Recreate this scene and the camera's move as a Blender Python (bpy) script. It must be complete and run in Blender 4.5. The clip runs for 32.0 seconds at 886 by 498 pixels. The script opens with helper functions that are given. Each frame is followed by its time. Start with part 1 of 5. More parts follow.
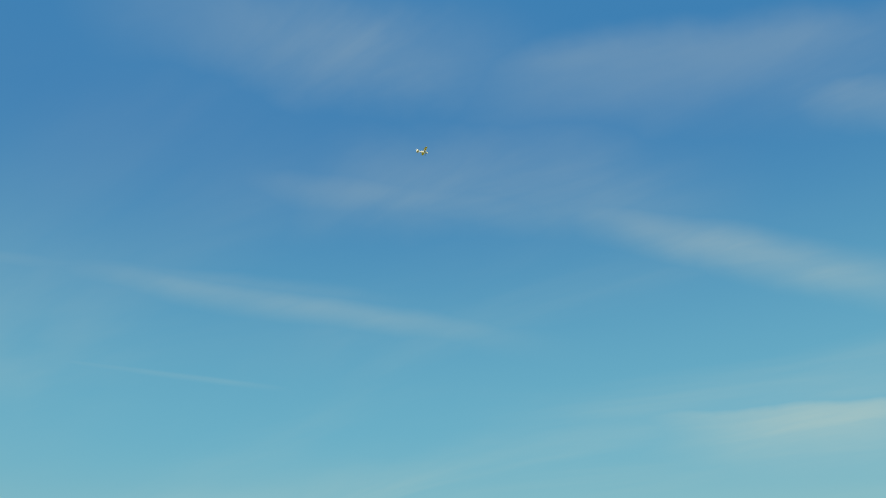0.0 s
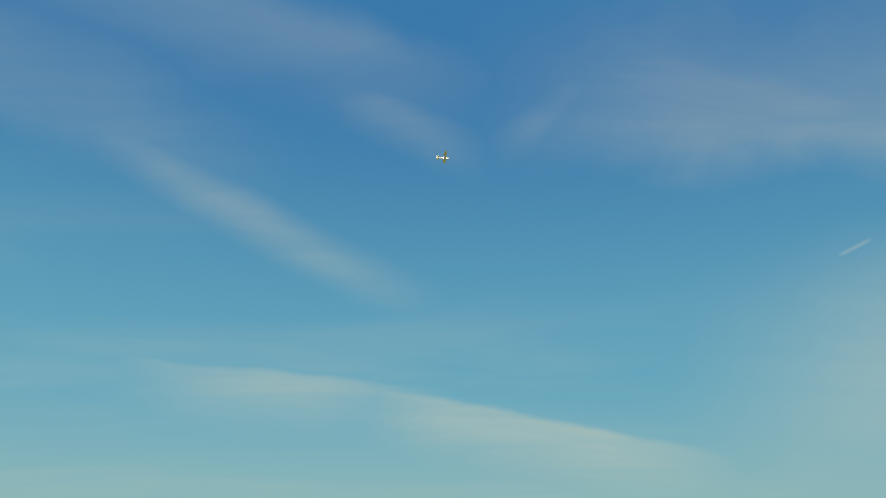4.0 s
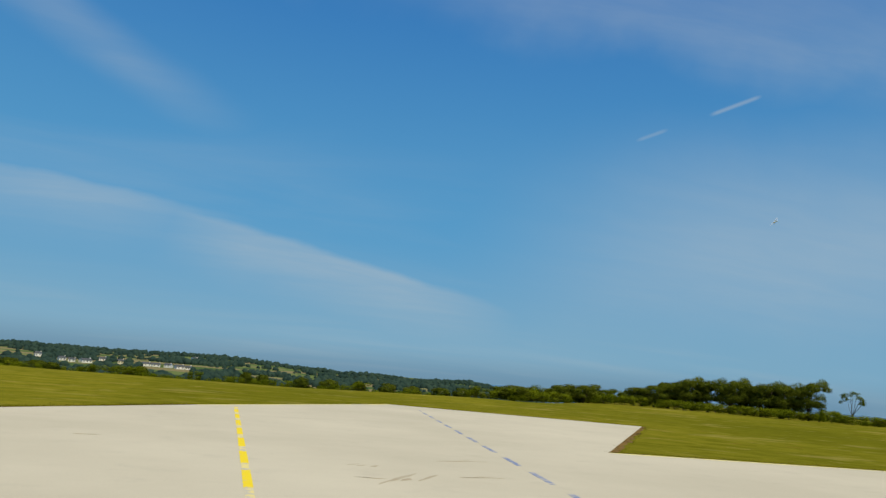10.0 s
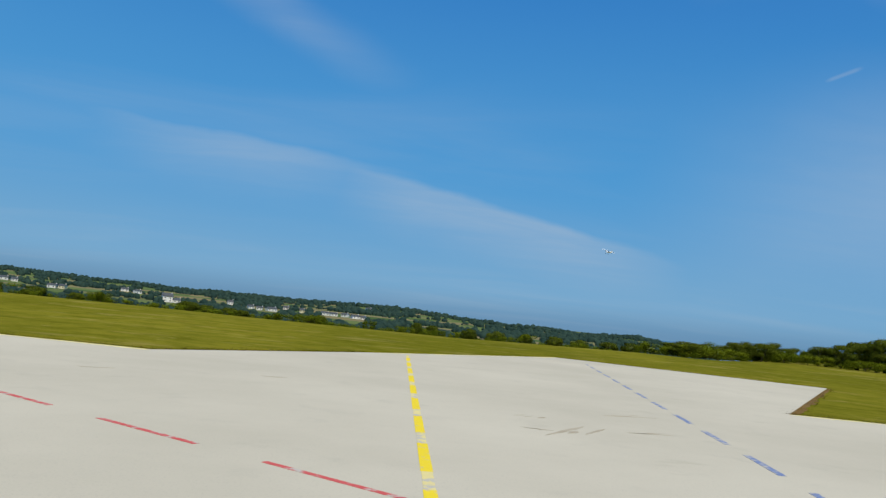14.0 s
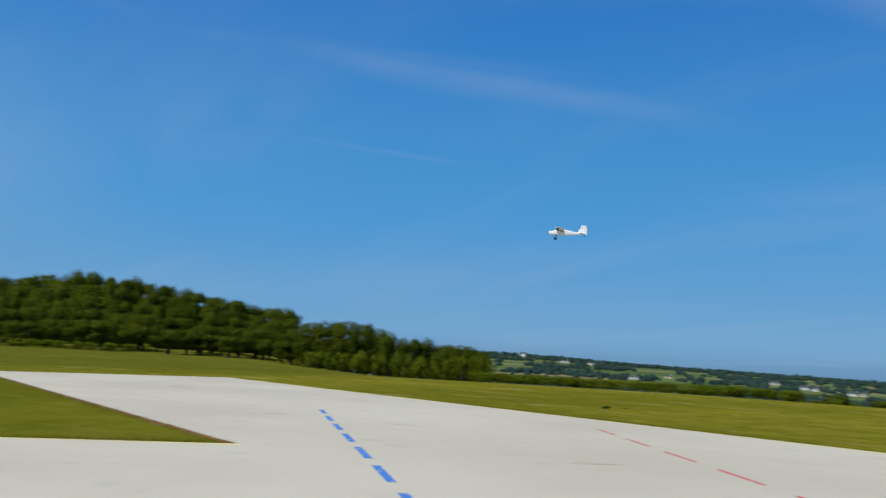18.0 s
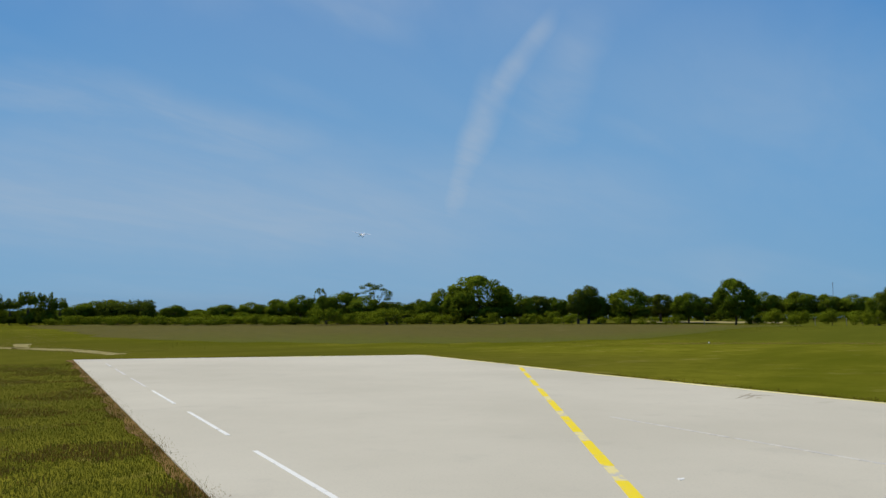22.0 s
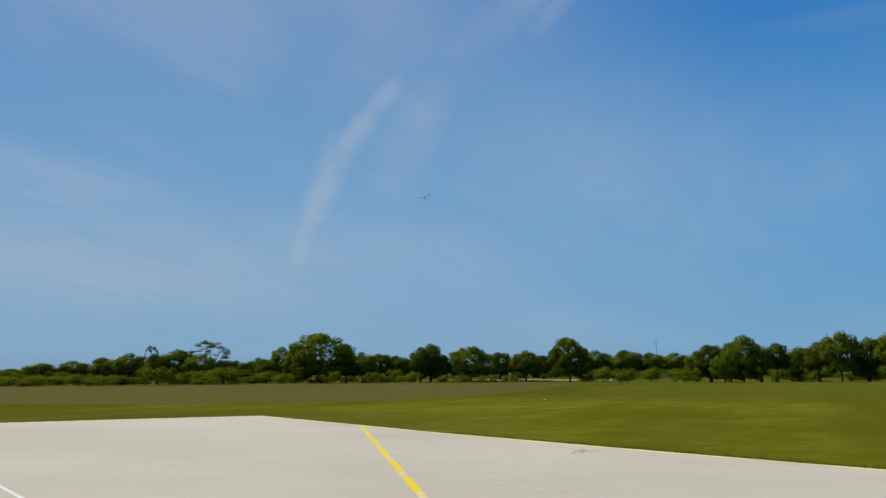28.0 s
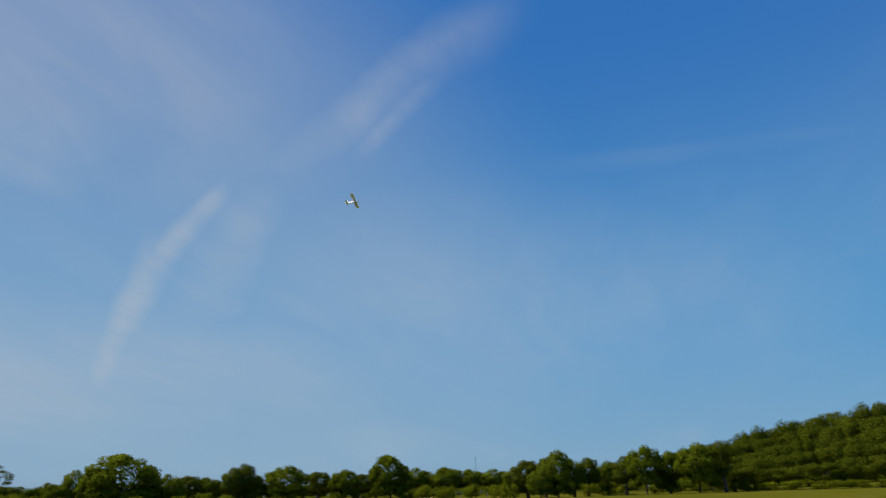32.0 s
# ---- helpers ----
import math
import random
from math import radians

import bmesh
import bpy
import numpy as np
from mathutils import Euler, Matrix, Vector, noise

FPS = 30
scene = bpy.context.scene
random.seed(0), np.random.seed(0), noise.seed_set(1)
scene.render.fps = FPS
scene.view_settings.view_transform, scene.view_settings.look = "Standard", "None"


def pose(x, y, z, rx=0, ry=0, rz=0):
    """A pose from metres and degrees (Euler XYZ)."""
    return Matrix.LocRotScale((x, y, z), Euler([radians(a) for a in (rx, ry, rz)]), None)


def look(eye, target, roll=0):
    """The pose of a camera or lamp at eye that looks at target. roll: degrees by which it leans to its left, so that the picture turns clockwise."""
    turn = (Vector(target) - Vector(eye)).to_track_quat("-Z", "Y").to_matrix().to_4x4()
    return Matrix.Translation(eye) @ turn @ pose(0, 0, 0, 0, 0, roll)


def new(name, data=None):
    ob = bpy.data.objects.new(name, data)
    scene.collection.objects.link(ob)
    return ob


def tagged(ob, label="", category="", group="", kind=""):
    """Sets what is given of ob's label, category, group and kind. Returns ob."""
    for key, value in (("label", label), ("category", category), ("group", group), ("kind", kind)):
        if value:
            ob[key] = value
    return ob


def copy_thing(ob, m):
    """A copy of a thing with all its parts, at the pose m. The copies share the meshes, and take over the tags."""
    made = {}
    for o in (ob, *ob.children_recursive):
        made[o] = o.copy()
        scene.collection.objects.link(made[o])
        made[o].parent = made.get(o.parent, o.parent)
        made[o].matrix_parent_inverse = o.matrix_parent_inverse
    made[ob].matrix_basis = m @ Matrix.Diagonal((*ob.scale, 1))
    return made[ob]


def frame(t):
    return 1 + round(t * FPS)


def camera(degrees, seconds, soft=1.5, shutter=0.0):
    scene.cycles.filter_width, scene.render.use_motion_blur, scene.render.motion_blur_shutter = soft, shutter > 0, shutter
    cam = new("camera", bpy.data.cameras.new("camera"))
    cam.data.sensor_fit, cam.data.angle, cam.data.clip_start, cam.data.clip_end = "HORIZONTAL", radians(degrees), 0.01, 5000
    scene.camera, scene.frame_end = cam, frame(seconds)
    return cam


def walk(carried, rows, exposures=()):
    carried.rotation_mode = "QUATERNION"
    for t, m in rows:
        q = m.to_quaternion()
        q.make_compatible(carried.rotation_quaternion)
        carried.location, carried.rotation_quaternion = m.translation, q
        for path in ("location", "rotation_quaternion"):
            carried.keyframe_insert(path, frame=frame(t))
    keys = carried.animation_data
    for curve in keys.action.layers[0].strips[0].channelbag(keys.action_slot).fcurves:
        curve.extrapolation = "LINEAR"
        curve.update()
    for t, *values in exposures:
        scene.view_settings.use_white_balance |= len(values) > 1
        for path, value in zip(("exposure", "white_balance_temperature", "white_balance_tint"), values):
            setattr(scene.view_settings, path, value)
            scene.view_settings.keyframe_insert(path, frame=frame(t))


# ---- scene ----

# ---------- camera: one standing eye that turns ----------
cam = camera(57.5, 32.0, 1.4, 0.22)
PATH = [
    (0.0, pose(0, 0, 1.6, 113.65, 2.02, 37.90)),
    (0.5, pose(0, 0, 1.6, 113.34, 0.95, 34.11)),
    (1.0, pose(0, 0, 1.6, 113.10, -0.14, 30.32)),
    (1.5, pose(0, 0, 1.6, 112.73, 0.02, 25.78)),
    (2.0, pose(0, 0, 1.6, 112.34, 0.14, 21.24)),
    (2.5, pose(0, 0, 1.6, 111.94, -0.10, 16.73)),
    (4.5, pose(0, 0, 1.6, 108.68, -1.03, -5.59)),
    (5.0, pose(0, 0, 1.6, 107.40, -2.30, -12.09)),
    (5.5, pose(0, 0, 1.6, 106.27, -2.57, -16.93)),
    (6.0, pose(0, 0, 1.6, 105.17, -1.77, -20.90)),
    (6.5, pose(0, 0, 1.6, 104.42, -1.72, -24.07)),
    (7.0, pose(0, 0, 1.6, 102.95, -2.36, -26.10)),
    (7.5, pose(0, 0, 1.6, 101.59, -2.33, -28.61)),
    (8.0, pose(0, 0, 1.6, 101.54, -2.02, -28.88)),
    (8.5, pose(0, 0, 1.6, 100.93, -2.30, -27.46)),
    (9.0, pose(0, 0, 1.6, 100.62, -3.14, -23.03)),
    (9.5, pose(0, 0, 1.6, 99.76, -4.68, -17.07)),
    (10.0, pose(0, 0, 1.6, 99.09, -4.71, -14.00)),
    (10.5, pose(0, 0, 1.6, 99.72, -4.01, -11.51)),
    (11.0, pose(0, 0, 1.6, 100.13, -4.07, -8.22)),
    (11.5, pose(0, 0, 1.6, 99.53, -4.28, -5.62)),
    (12.0, pose(0, 0, 1.6, 99.66, -4.36, -4.59)),
    (12.5, pose(0, 0, 1.6, 99.71, -4.34, -3.55)),
    (13.0, pose(0, 0, 1.6, 97.01, -4.84, -3.27)),
    (13.5, pose(0, 0, 1.6, 95.09, -5.42, -2.86)),
    (15.5, pose(0, 0, 1.6, 94.09, -5.75, 4.86)),
    (16.0, pose(0, 0, 1.6, 94.34, -5.18, 10.46)),
    (16.5, pose(0, 0, 1.6, 95.23, -4.17, 18.32)),
    (17.0, pose(0, 0, 1.6, 97.02, -3.18, 28.23)),
    (17.5, pose(0, 0, 1.6, 97.49, -2.38, 37.32)),
    (18.0, pose(0, 0, 1.6, 97.98, -2.99, 50.27)),
    (18.5, pose(0, 0, 1.6, 97.23, -2.92, 68.49)),
    (19.0, pose(0, 0, 1.6, 96.12, -2.56, 89.10)),
    (19.5, pose(0, 0, 1.6, 95.51, -2.98, 104.36)),
    (20.0, pose(0, 0, 1.6, 94.47, -3.26, 114.02)),
    (20.5, pose(0, 0, 1.6, 93.72, -3.01, 119.05)),
    (21.0, pose(0, 0, 1.6, 93.06, -2.42, 122.39)),
    (21.5, pose(0, 0, 1.6, 93.37, -1.29, 124.92)),
    (22.0, pose(0, 0, 1.6, 94.92, 0.00, 125.66)),
    (22.5, pose(0, 0, 1.6, 96.24, -0.54, 126.11)),
    (23.0, pose(0, 0, 1.6, 97.30, -0.94, 126.24)),
    (23.5, pose(0, 0, 1.6, 98.67, -1.00, 125.58)),
    (24.0, pose(0, 0, 1.6, 98.88, -1.00, 124.55)),
    (24.5, pose(0, 0, 1.6, 99.25, -1.14, 123.11)),
    (25.0, pose(0, 0, 1.6, 99.73, -1.03, 121.99)),
    (25.5, pose(0, 0, 1.6, 100.31, -0.70, 121.09)),
    (26.0, pose(0, 0, 1.6, 100.15, -0.40, 119.40)),
    (26.5, pose(0, 0, 1.6, 99.95, -0.00, 117.53)),
    (28.5, pose(0, 0, 1.6, 99.01, 0.33, 114.35)),
    (29.0, pose(0, 0, 1.6, 99.77, 0.53, 114.58)),
    (29.5, pose(0, 0, 1.6, 101.09, 1.07, 114.97)),
    (30.0, pose(0, 0, 1.6, 102.73, 0.67, 114.14)),
    (30.5, pose(0, 0, 1.6, 104.32, 0.36, 112.36)),
    (31.0, pose(0, 0, 1.6, 105.98, 0.89, 110.54)),
    (31.5, pose(0, 0, 1.6, 106.96, 1.23, 106.99)),
    (32.0, pose(0, 0, 1.6, 106.87, 1.65, 102.19)),
]
EXPOSURES = [(0.0, 0.51, 12300, -8), (3.0, 0.46, 12300, -8), (5.0, 0.22, 11200, -7), (6.0, 0.22, 10300, -5), (7.5, 0.22, 9500, -2), (9.5, 0.12, 8100, 2), (12.5, 0.14, 7100, 4), (16.0, 0.03, 6500, 6), (19.0, 0.05, 6500, 7), (21.0, 0.05, 6700, 6), (25.0, 0.03, 7000, 7), (29.0, 0.05, 7100, 8), (32.0, 0.1, 7700, 10)]
walk(cam, PATH, EXPOSURES)

# ---------- world, sun ----------
SUN_AZ, SUN_EL = 165.0, 56.0


def heading(az, el):
    a, e = radians(az), radians(el)
    return Vector((math.sin(a) * math.cos(e), math.cos(a) * math.cos(e), math.sin(e)))


class Nodes:
    """Short hand for node trees."""

    def __init__(self, tree):
        self.tree = tree
        self.nodes, self.links = tree.nodes, tree.links

    def add(self, kind):
        return self.nodes.new(kind)

    def put(self, socket, value):
        if hasattr(value, "links") or hasattr(value, "is_output"):
            self.links.new(value, socket)
        else:
            socket.default_value = value

    def math(self, op, a, b=0.0, clamp=False):
        n = self.add("ShaderNodeMath")
        n.operation, n.use_clamp = op, clamp
        self.put(n.inputs[0], a)
        self.put(n.inputs[1], b)
        return n.outputs[0]

    def dot(self, v, w):
        n = self.add("ShaderNodeVectorMath")
        n.operation = "DOT_PRODUCT"
        self.put(n.inputs[0], v)
        n.inputs[1].default_value = w
        return n.outputs["Value"]

    def ramp(self, v, lo, hi, smooth=True):
        n = self.add("ShaderNodeMapRange")
        n.interpolation_type = "SMOOTHSTEP" if smooth else "LINEAR"
        self.put(n.inputs[0], v)
        n.inputs[1].default_value, n.inputs[2].default_value = lo, hi
        return n.outputs[0]

    def noise(self, v, scale, detail=4.0, rough=0.55, distort=0.0):
        n = self.add("ShaderNodeTexNoise")
        if v is not None:
            self.put(n.inputs["Vector"], v)
        n.inputs["Scale"].default_value, n.inputs["Detail"].default_value = scale, detail
        n.inputs["Roughness"].default_value, n.inputs["Distortion"].default_value = rough, distort
        return n.outputs["Fac"]

    def mapped(self, v, scale=(1, 1, 1), rot=(0, 0, 0), loc=(0, 0, 0)):
        n = self.add("ShaderNodeMapping")
        self.put(n.inputs["Vector"], v)
        n.inputs["Scale"].default_value, n.inputs["Rotation"].default_value = scale, rot
        n.inputs["Location"].default_value = loc
        return n.outputs[0]

    def mix(self, fac, a, b, blend="MIX"):
        n = self.add("ShaderNodeMix")
        n.data_type, n.blend_type = "RGBA", blend
        self.put(n.inputs[0], fac)
        self.put(n.inputs[6], a)
        self.put(n.inputs[7], b)
        return n.outputs[2]


def build_world():
    world = bpy.data.worlds.new("sky")
    scene.world = world
    world.use_nodes = True
    g = Nodes(world.node_tree)
    back = g.nodes["Background"]
    sky = g.add("ShaderNodeTexSky")
    sky.sky_type, sky.sun_disc = "NISHITA", False
    sky.sun_elevation, sky.sun_rotation = radians(SUN_EL), radians(SUN_AZ)
    sky.air_density, sky.dust_density, sky.ozone_density, sky.altitude = 1.0, 0.3, 3.0, 60
    d = g.add("ShaderNodeTexCoord").outputs["Generated"]
    sep = g.add("ShaderNodeSeparateXYZ")
    g.links.new(d, sep.inputs[0])
    up = g.math("MAXIMUM", sep.outputs[2], 0.0)

    # clear air: the sky model blended with a summer-blue gradient, pale at the horizon
    low = g.mix(g.ramp(sep.outputs[2], 0.0, 0.20), (*SKY_LOW, 1), (*SKY_MID, 1))
    high = g.mix(g.ramp(sep.outputs[2], 0.14, 0.55), low, (*SKY_HIGH, 1))
    high = g.mix(g.ramp(sep.outputs[2], -0.005, 0.04), (*SKY_HAZE, 1), high)
    clear = g.mix(SKY_BLEND, sky.outputs[0], high)

    # cirrus: a flat layer seen from below, drawn out along the wind
    flat = g.add("ShaderNodeVectorMath")
    flat.operation = "DIVIDE"
    g.links.new(d, flat.inputs[0])
    comb = g.add("ShaderNodeCombineXYZ")
    den = g.math("ADD", up, 0.12)
    for i in range(3):
        g.links.new(den, comb.inputs[i])
    g.links.new(comb.outputs[0], flat.inputs[1])
    plane = flat.outputs[0]
    wisp = g.noise(g.mapped(plane, (0.5, 1.5, 1.0), (0, 0, radians(-62))), 1.0, 6.0, 0.52, 0.5)
    big = g.ramp(g.noise(g.mapped(plane, (0.35, 0.5, 1), (0, 0, radians(20)), (3.1, 1.7, 0)), 1.0, 2.0), 0.30, 0.70)
    mask = g.math("MULTIPLY", g.math("MULTIPLY", g.ramp(wisp, 0.36, 0.82), big), VEIL)
    fine = g.ramp(g.noise(g.mapped(plane, (1.4, 4.0, 1), (0, 0, radians(-62))), 1.0, 5.0, 0.6, 0.4), 0.28, 0.75)
    wob = g.math("SUBTRACT", g.noise(g.mapped(d, (6, 6, 6)), 1.0, 4.0), 0.5)

    def streak(az0, el0, az1, el1, above, below, strength, ends=0.2, rough=0.5):
        """A band of cirrus from one bearing to another; widths in degrees above and below its line."""
        a, b = heading(az0, el0), heading(az1, el1)
        mid = (a + b).normalized()
        along = (b - a).normalized()
        side = mid.cross(along).normalized()
        if side.z < 0:
            side = -side
        half = (b - a).length / 2
        s = g.dot(d, along)
        c = g.math("ADD", g.dot(d, side), g.math("MULTIPLY", wob, radians(above + below) * 0.8 * rough))
        head = g.math("MULTIPLY", g.ramp(s, -half, -half + ends * 2 * half), g.ramp(s, half, half - ends * 2 * half))
        body = g.math("MULTIPLY", g.ramp(c, -radians(below), 0.0), g.ramp(c, radians(above), 0.0))
        front = g.math("GREATER_THAN", g.dot(d, mid), 0.3)
        m = g.math("MULTIPLY", g.math("MULTIPLY", head, body), front)
        tex = g.math("ADD", 1.0 - rough, g.math("MULTIPLY", fine, rough))
        return g.math("MULTIPLY", g.math("MULTIPLY", m, tex), strength)

    for row in LOW_CLOUDS + HIGH_CLOUDS + WEST_CLOUDS:
        mask = g.math("MAXIMUM", mask, streak(*row))
    # thin even veil in the west
    thin = g.math("MULTIPLY", g.ramp(g.dot(d, heading(-128, 6)), 0.76, 0.97), WEST_VEIL)
    clear = g.mix(thin, clear, (2.7, 4.1, 6.0, 1))
    full = g.mix(mask, clear, (*CLOUD_COLOUR, 1))
    g.links.new(full, back.inputs[0])
    back.inputs[1].default_value = SKY_STRENGTH


SKY_STRENGTH, SKY_BLEND, VEIL = 0.10, 0.92, 0.20
WEST_VEIL = 0.36
SKY_HAZE = (0.82, 2.25, 4.35)
SKY_LOW, SKY_MID, SKY_HIGH = (1.35, 3.3, 5.9), (0.58, 2.85, 6.3), (0.11, 1.46, 5.15)
CLOUD_COLOUR = (3.9, 4.7, 6.0)
# bearing and height of both ends, width above and below, strength, soft ends, roughness
LOW_CLOUDS = [
    (-27, 11.2, 2, 9.2, 0.7, 4.6, 0.46, 0.5, 0.35),
    (-11, 10.6, 21, 4.0, 0.7, 4.6, 0.50, 0.35, 0.35),
    (-72, 21.2, -26, 15.7, 1.3, 1.8, 0.17, 0.35, 0.4),
    (-67, 15.3, -47, 13.8, 0.25, 0.4, 0.075, 0.3, 0.3),
]
HIGH_CLOUDS = [
    (-58, 28.4, -20, 23.8, 2.2, 2.8, 0.17, 0.4, 0.5),
    (-33, 27.2, 1.0, 13.8, 2.4, 2.5, 0.27, 0.4, 0.45),
    (-56, 27.8, -10, 23.0, 7.0, 4.4, 0.15, 0.4, 0.5),
    (-70, 38.0, -25, 34.6, 5.0, 6.0, 0.19, 0.35, 0.55),
    (-42, 34.6, 8, 30.0, 2.8, 7.0, 0.16, 0.35, 0.5),
    (-12, 31.5, 3.5, 25.2, 2.4, 2.6, 0.22, 0.4, 0.55),
    (2, 25.4, 14, 33.0, 2.6, 2.6, 0.18, 0.4, 0.5),
    (-2, 28.6, 64, 14.4, 11.0, 5.0, 0.30, 0.3, 0.5),
    (12, 8.0, 85, 8.0, 11.0, 8.0, 0.46, 0.3, 0.2),
    (43.0, 20.0, 44.6, 26.6, 2.0, 2.0, 0.26, 0.35, 0.4),
    (39.8, 13.9, 43.2, 14.4, 0.35, 0.35, 0.24, 0.35, 0.3),
    (31.3, 18.95, 35.1, 20.25, 0.22, 0.22, 0.40, 0.2, 0.2),
    (26.2, 17.2, 29.0, 18.2, 0.24, 0.24, 0.30, 0.3, 0.2),
]
WEST_CLOUDS = [
    (-116.4, 22.8, -124.2, 13.2, 1.2, 1.7, 0.56, 0.35, 0.6),
    (-121.6, 19.0, -126.0, 4.0, 1.7, 2.3, 0.60, 0.35, 0.55),
    (-112.5, 24.0, -121.4, 8.0, 5.2, 4.0, 0.36, 0.4, 0.65),
    (-118, 19.8, -93, 35.0, 2.8, 3.4, 0.40, 0.35, 0.65),
    (-110, 22.0, -99, 31.0, 1.2, 1.6, 0.30, 0.35, 0.6),
    (-99, 22.2, -64, 20.6, 1.0, 1.7, 0.09, 0.35, 0.5),
    (-84, 19.9, -35, 19.3, 1.0, 1.3, 0.09, 0.35, 0.5),
    (-84, 13.4, -62, 14.0, 0.5, 0.6, 0.10, 0.3, 0.5),
    (-124, 13.0, -66, 10.0, 11.0, 11.0, 0.27, 0.4, 0.4),
    (-184, 6.5, -108, 5.0, 9.0, 5.0, 0.50, 0.35, 0.3),
    (-168, 14.5, -126, 10.5, 3.4, 4.2, 0.42, 0.35, 0.6),
    (-190, 24.0, -97, 21.0, 14.0, 14.0, 0.50, 0.4, 0.5),
    (-184, 38.0, -102, 34.0, 10.0, 12.0, 0.26, 0.4, 0.6),
    (-150, 9.0, -100, 7.0, 6.0, 6.0, 0.34, 0.35, 0.35),
    (-150, 26.0, -124, 18.6, 2.0, 2.6, 0.34, 0.35, 0.6),
    (-142, 17.4, -128, 13.0, 1.4, 1.8, 0.16, 0.4, 0.6),
    (-122.7, 10.3, -118.3, 9.7, 0.5, 0.6, 0.30, 0.35, 0.3),
    (-117.5, 15.5, -104, 8.0, 1.6, 2.0, 0.22, 0.4, 0.55),
]
build_world()

sun = new("sun", bpy.data.lights.new("sun", "SUN"))
sun.data.energy, sun.data.angle, sun.data.color = 4.0, radians(0.5), (1.0, 0.94, 0.83)
sun.matrix_world = look(heading(SUN_AZ, SUN_EL) * 100, (0, 0, 0))


# ---------- materials ----------
def material(name, rough=0.8, gloss=0.03):
    m = bpy.data.materials.new(name)
    m.use_nodes = True
    g = Nodes(m.node_tree)
    bsdf = g.nodes["Principled BSDF"]
    bsdf.inputs["Roughness"].default_value = rough
    bsdf.inputs["Specular IOR Level"].default_value = 0.5 if rough < 0.6 else gloss
    return m, g, bsdf


def bump(g, bsdf, height, strength, distance=0.02):
    n = g.add("ShaderNodeBump")
    n.inputs["Strength"].default_value, n.inputs["Distance"].default_value = strength, distance
    g.links.new(height, n.inputs["Height"])
    g.links.new(n.outputs[0], bsdf.inputs["Normal"])


def place(g):
    return g.add("ShaderNodeNewGeometry").outputs["Position"]


def mottled(name, dark, light, scale, rough=0.8, fine=12.0, relief=0.3, metal=0.0):
    """Two-scale variation between two colours, with a fine relief."""
    m, g, bsdf = material(name, rough)
    p = place(g)
    big = g.noise(p, scale, 4.0)
    small = g.noise(p, scale * fine, 3.0)
    f = g.math("ADD", g.math("MULTIPLY", g.ramp(big, 0.3, 0.7), 0.6), g.math("MULTIPLY", small, 0.4))
    g.links.new(g.mix(f, (*dark, 1), (*light, 1)), bsdf.inputs["Base Color"])
    bsdf.inputs["Metallic"].default_value = metal
    if relief:
        bump(g, bsdf, small, relief)
    return m


def leaf_material(name, dark, light):
    m, g, bsdf = material(name, 0.8)
    isl = g.add("ShaderNodeNewGeometry").outputs["Random Per Island"]
    rnd = g.add("ShaderNodeObjectInfo").outputs["Random"]
    f = g.math("ADD", g.math("MULTIPLY", isl, 0.65), g.math("MULTIPLY", rnd, 0.35))
    c = g.mix(f, (*dark, 1), (*light, 1))
    g.links.new(c, bsdf.inputs["Base Color"])
    bsdf.inputs["Specular IOR Level"].default_value = 0.0
    tr = g.add("ShaderNodeBsdfTranslucent")
    g.links.new(c, tr.inputs[0])
    mx = g.add("ShaderNodeMixShader")
    mx.inputs[0].default_value = 0.3
    out = g.nodes["Material Output"]
    g.links.new(bsdf.outputs[0], mx.inputs[1])
    g.links.new(tr.outputs[0], mx.inputs[2])
    g.links.new(mx.outputs[0], out.inputs[0])
    return m


def concrete_material():
    m, g, bsdf = material("worn concrete", 0.9)
    p = place(g)
    big = g.noise(p, 0.12, 5.0, 0.6)
    mid = g.noise(p, 1.1, 5.0, 0.6)
    small = g.noise(p, 40.0, 3.0)
    c = g.mix(g.ramp(big, 0.3, 0.7), (0.455, 0.413, 0.32, 1), (0.53, 0.482, 0.378, 1))
    c = g.mix(g.math("MULTIPLY", g.ramp(mid, 0.55, 0.75), 0.35), c, (0.39, 0.355, 0.285, 1))
    c = g.mix(g.math("MULTIPLY", g.ramp(small, 0.5, 0.75), 0.25), c, (0.31, 0.285, 0.25, 1))
    stain = g.ramp(g.noise(g.mapped(p, (0.35, 0.9, 1), (0, 0, 0.6)), 1.0, 4.0, 0.6), 0.66, 0.74)
    c = g.mix(g.math("MULTIPLY", stain, 0.22), c, (0.29, 0.255, 0.19, 1))
    g.links.new(c, bsdf.inputs["Base Color"])
    bump(g, bsdf, small, 0.25, 0.01)
    return m


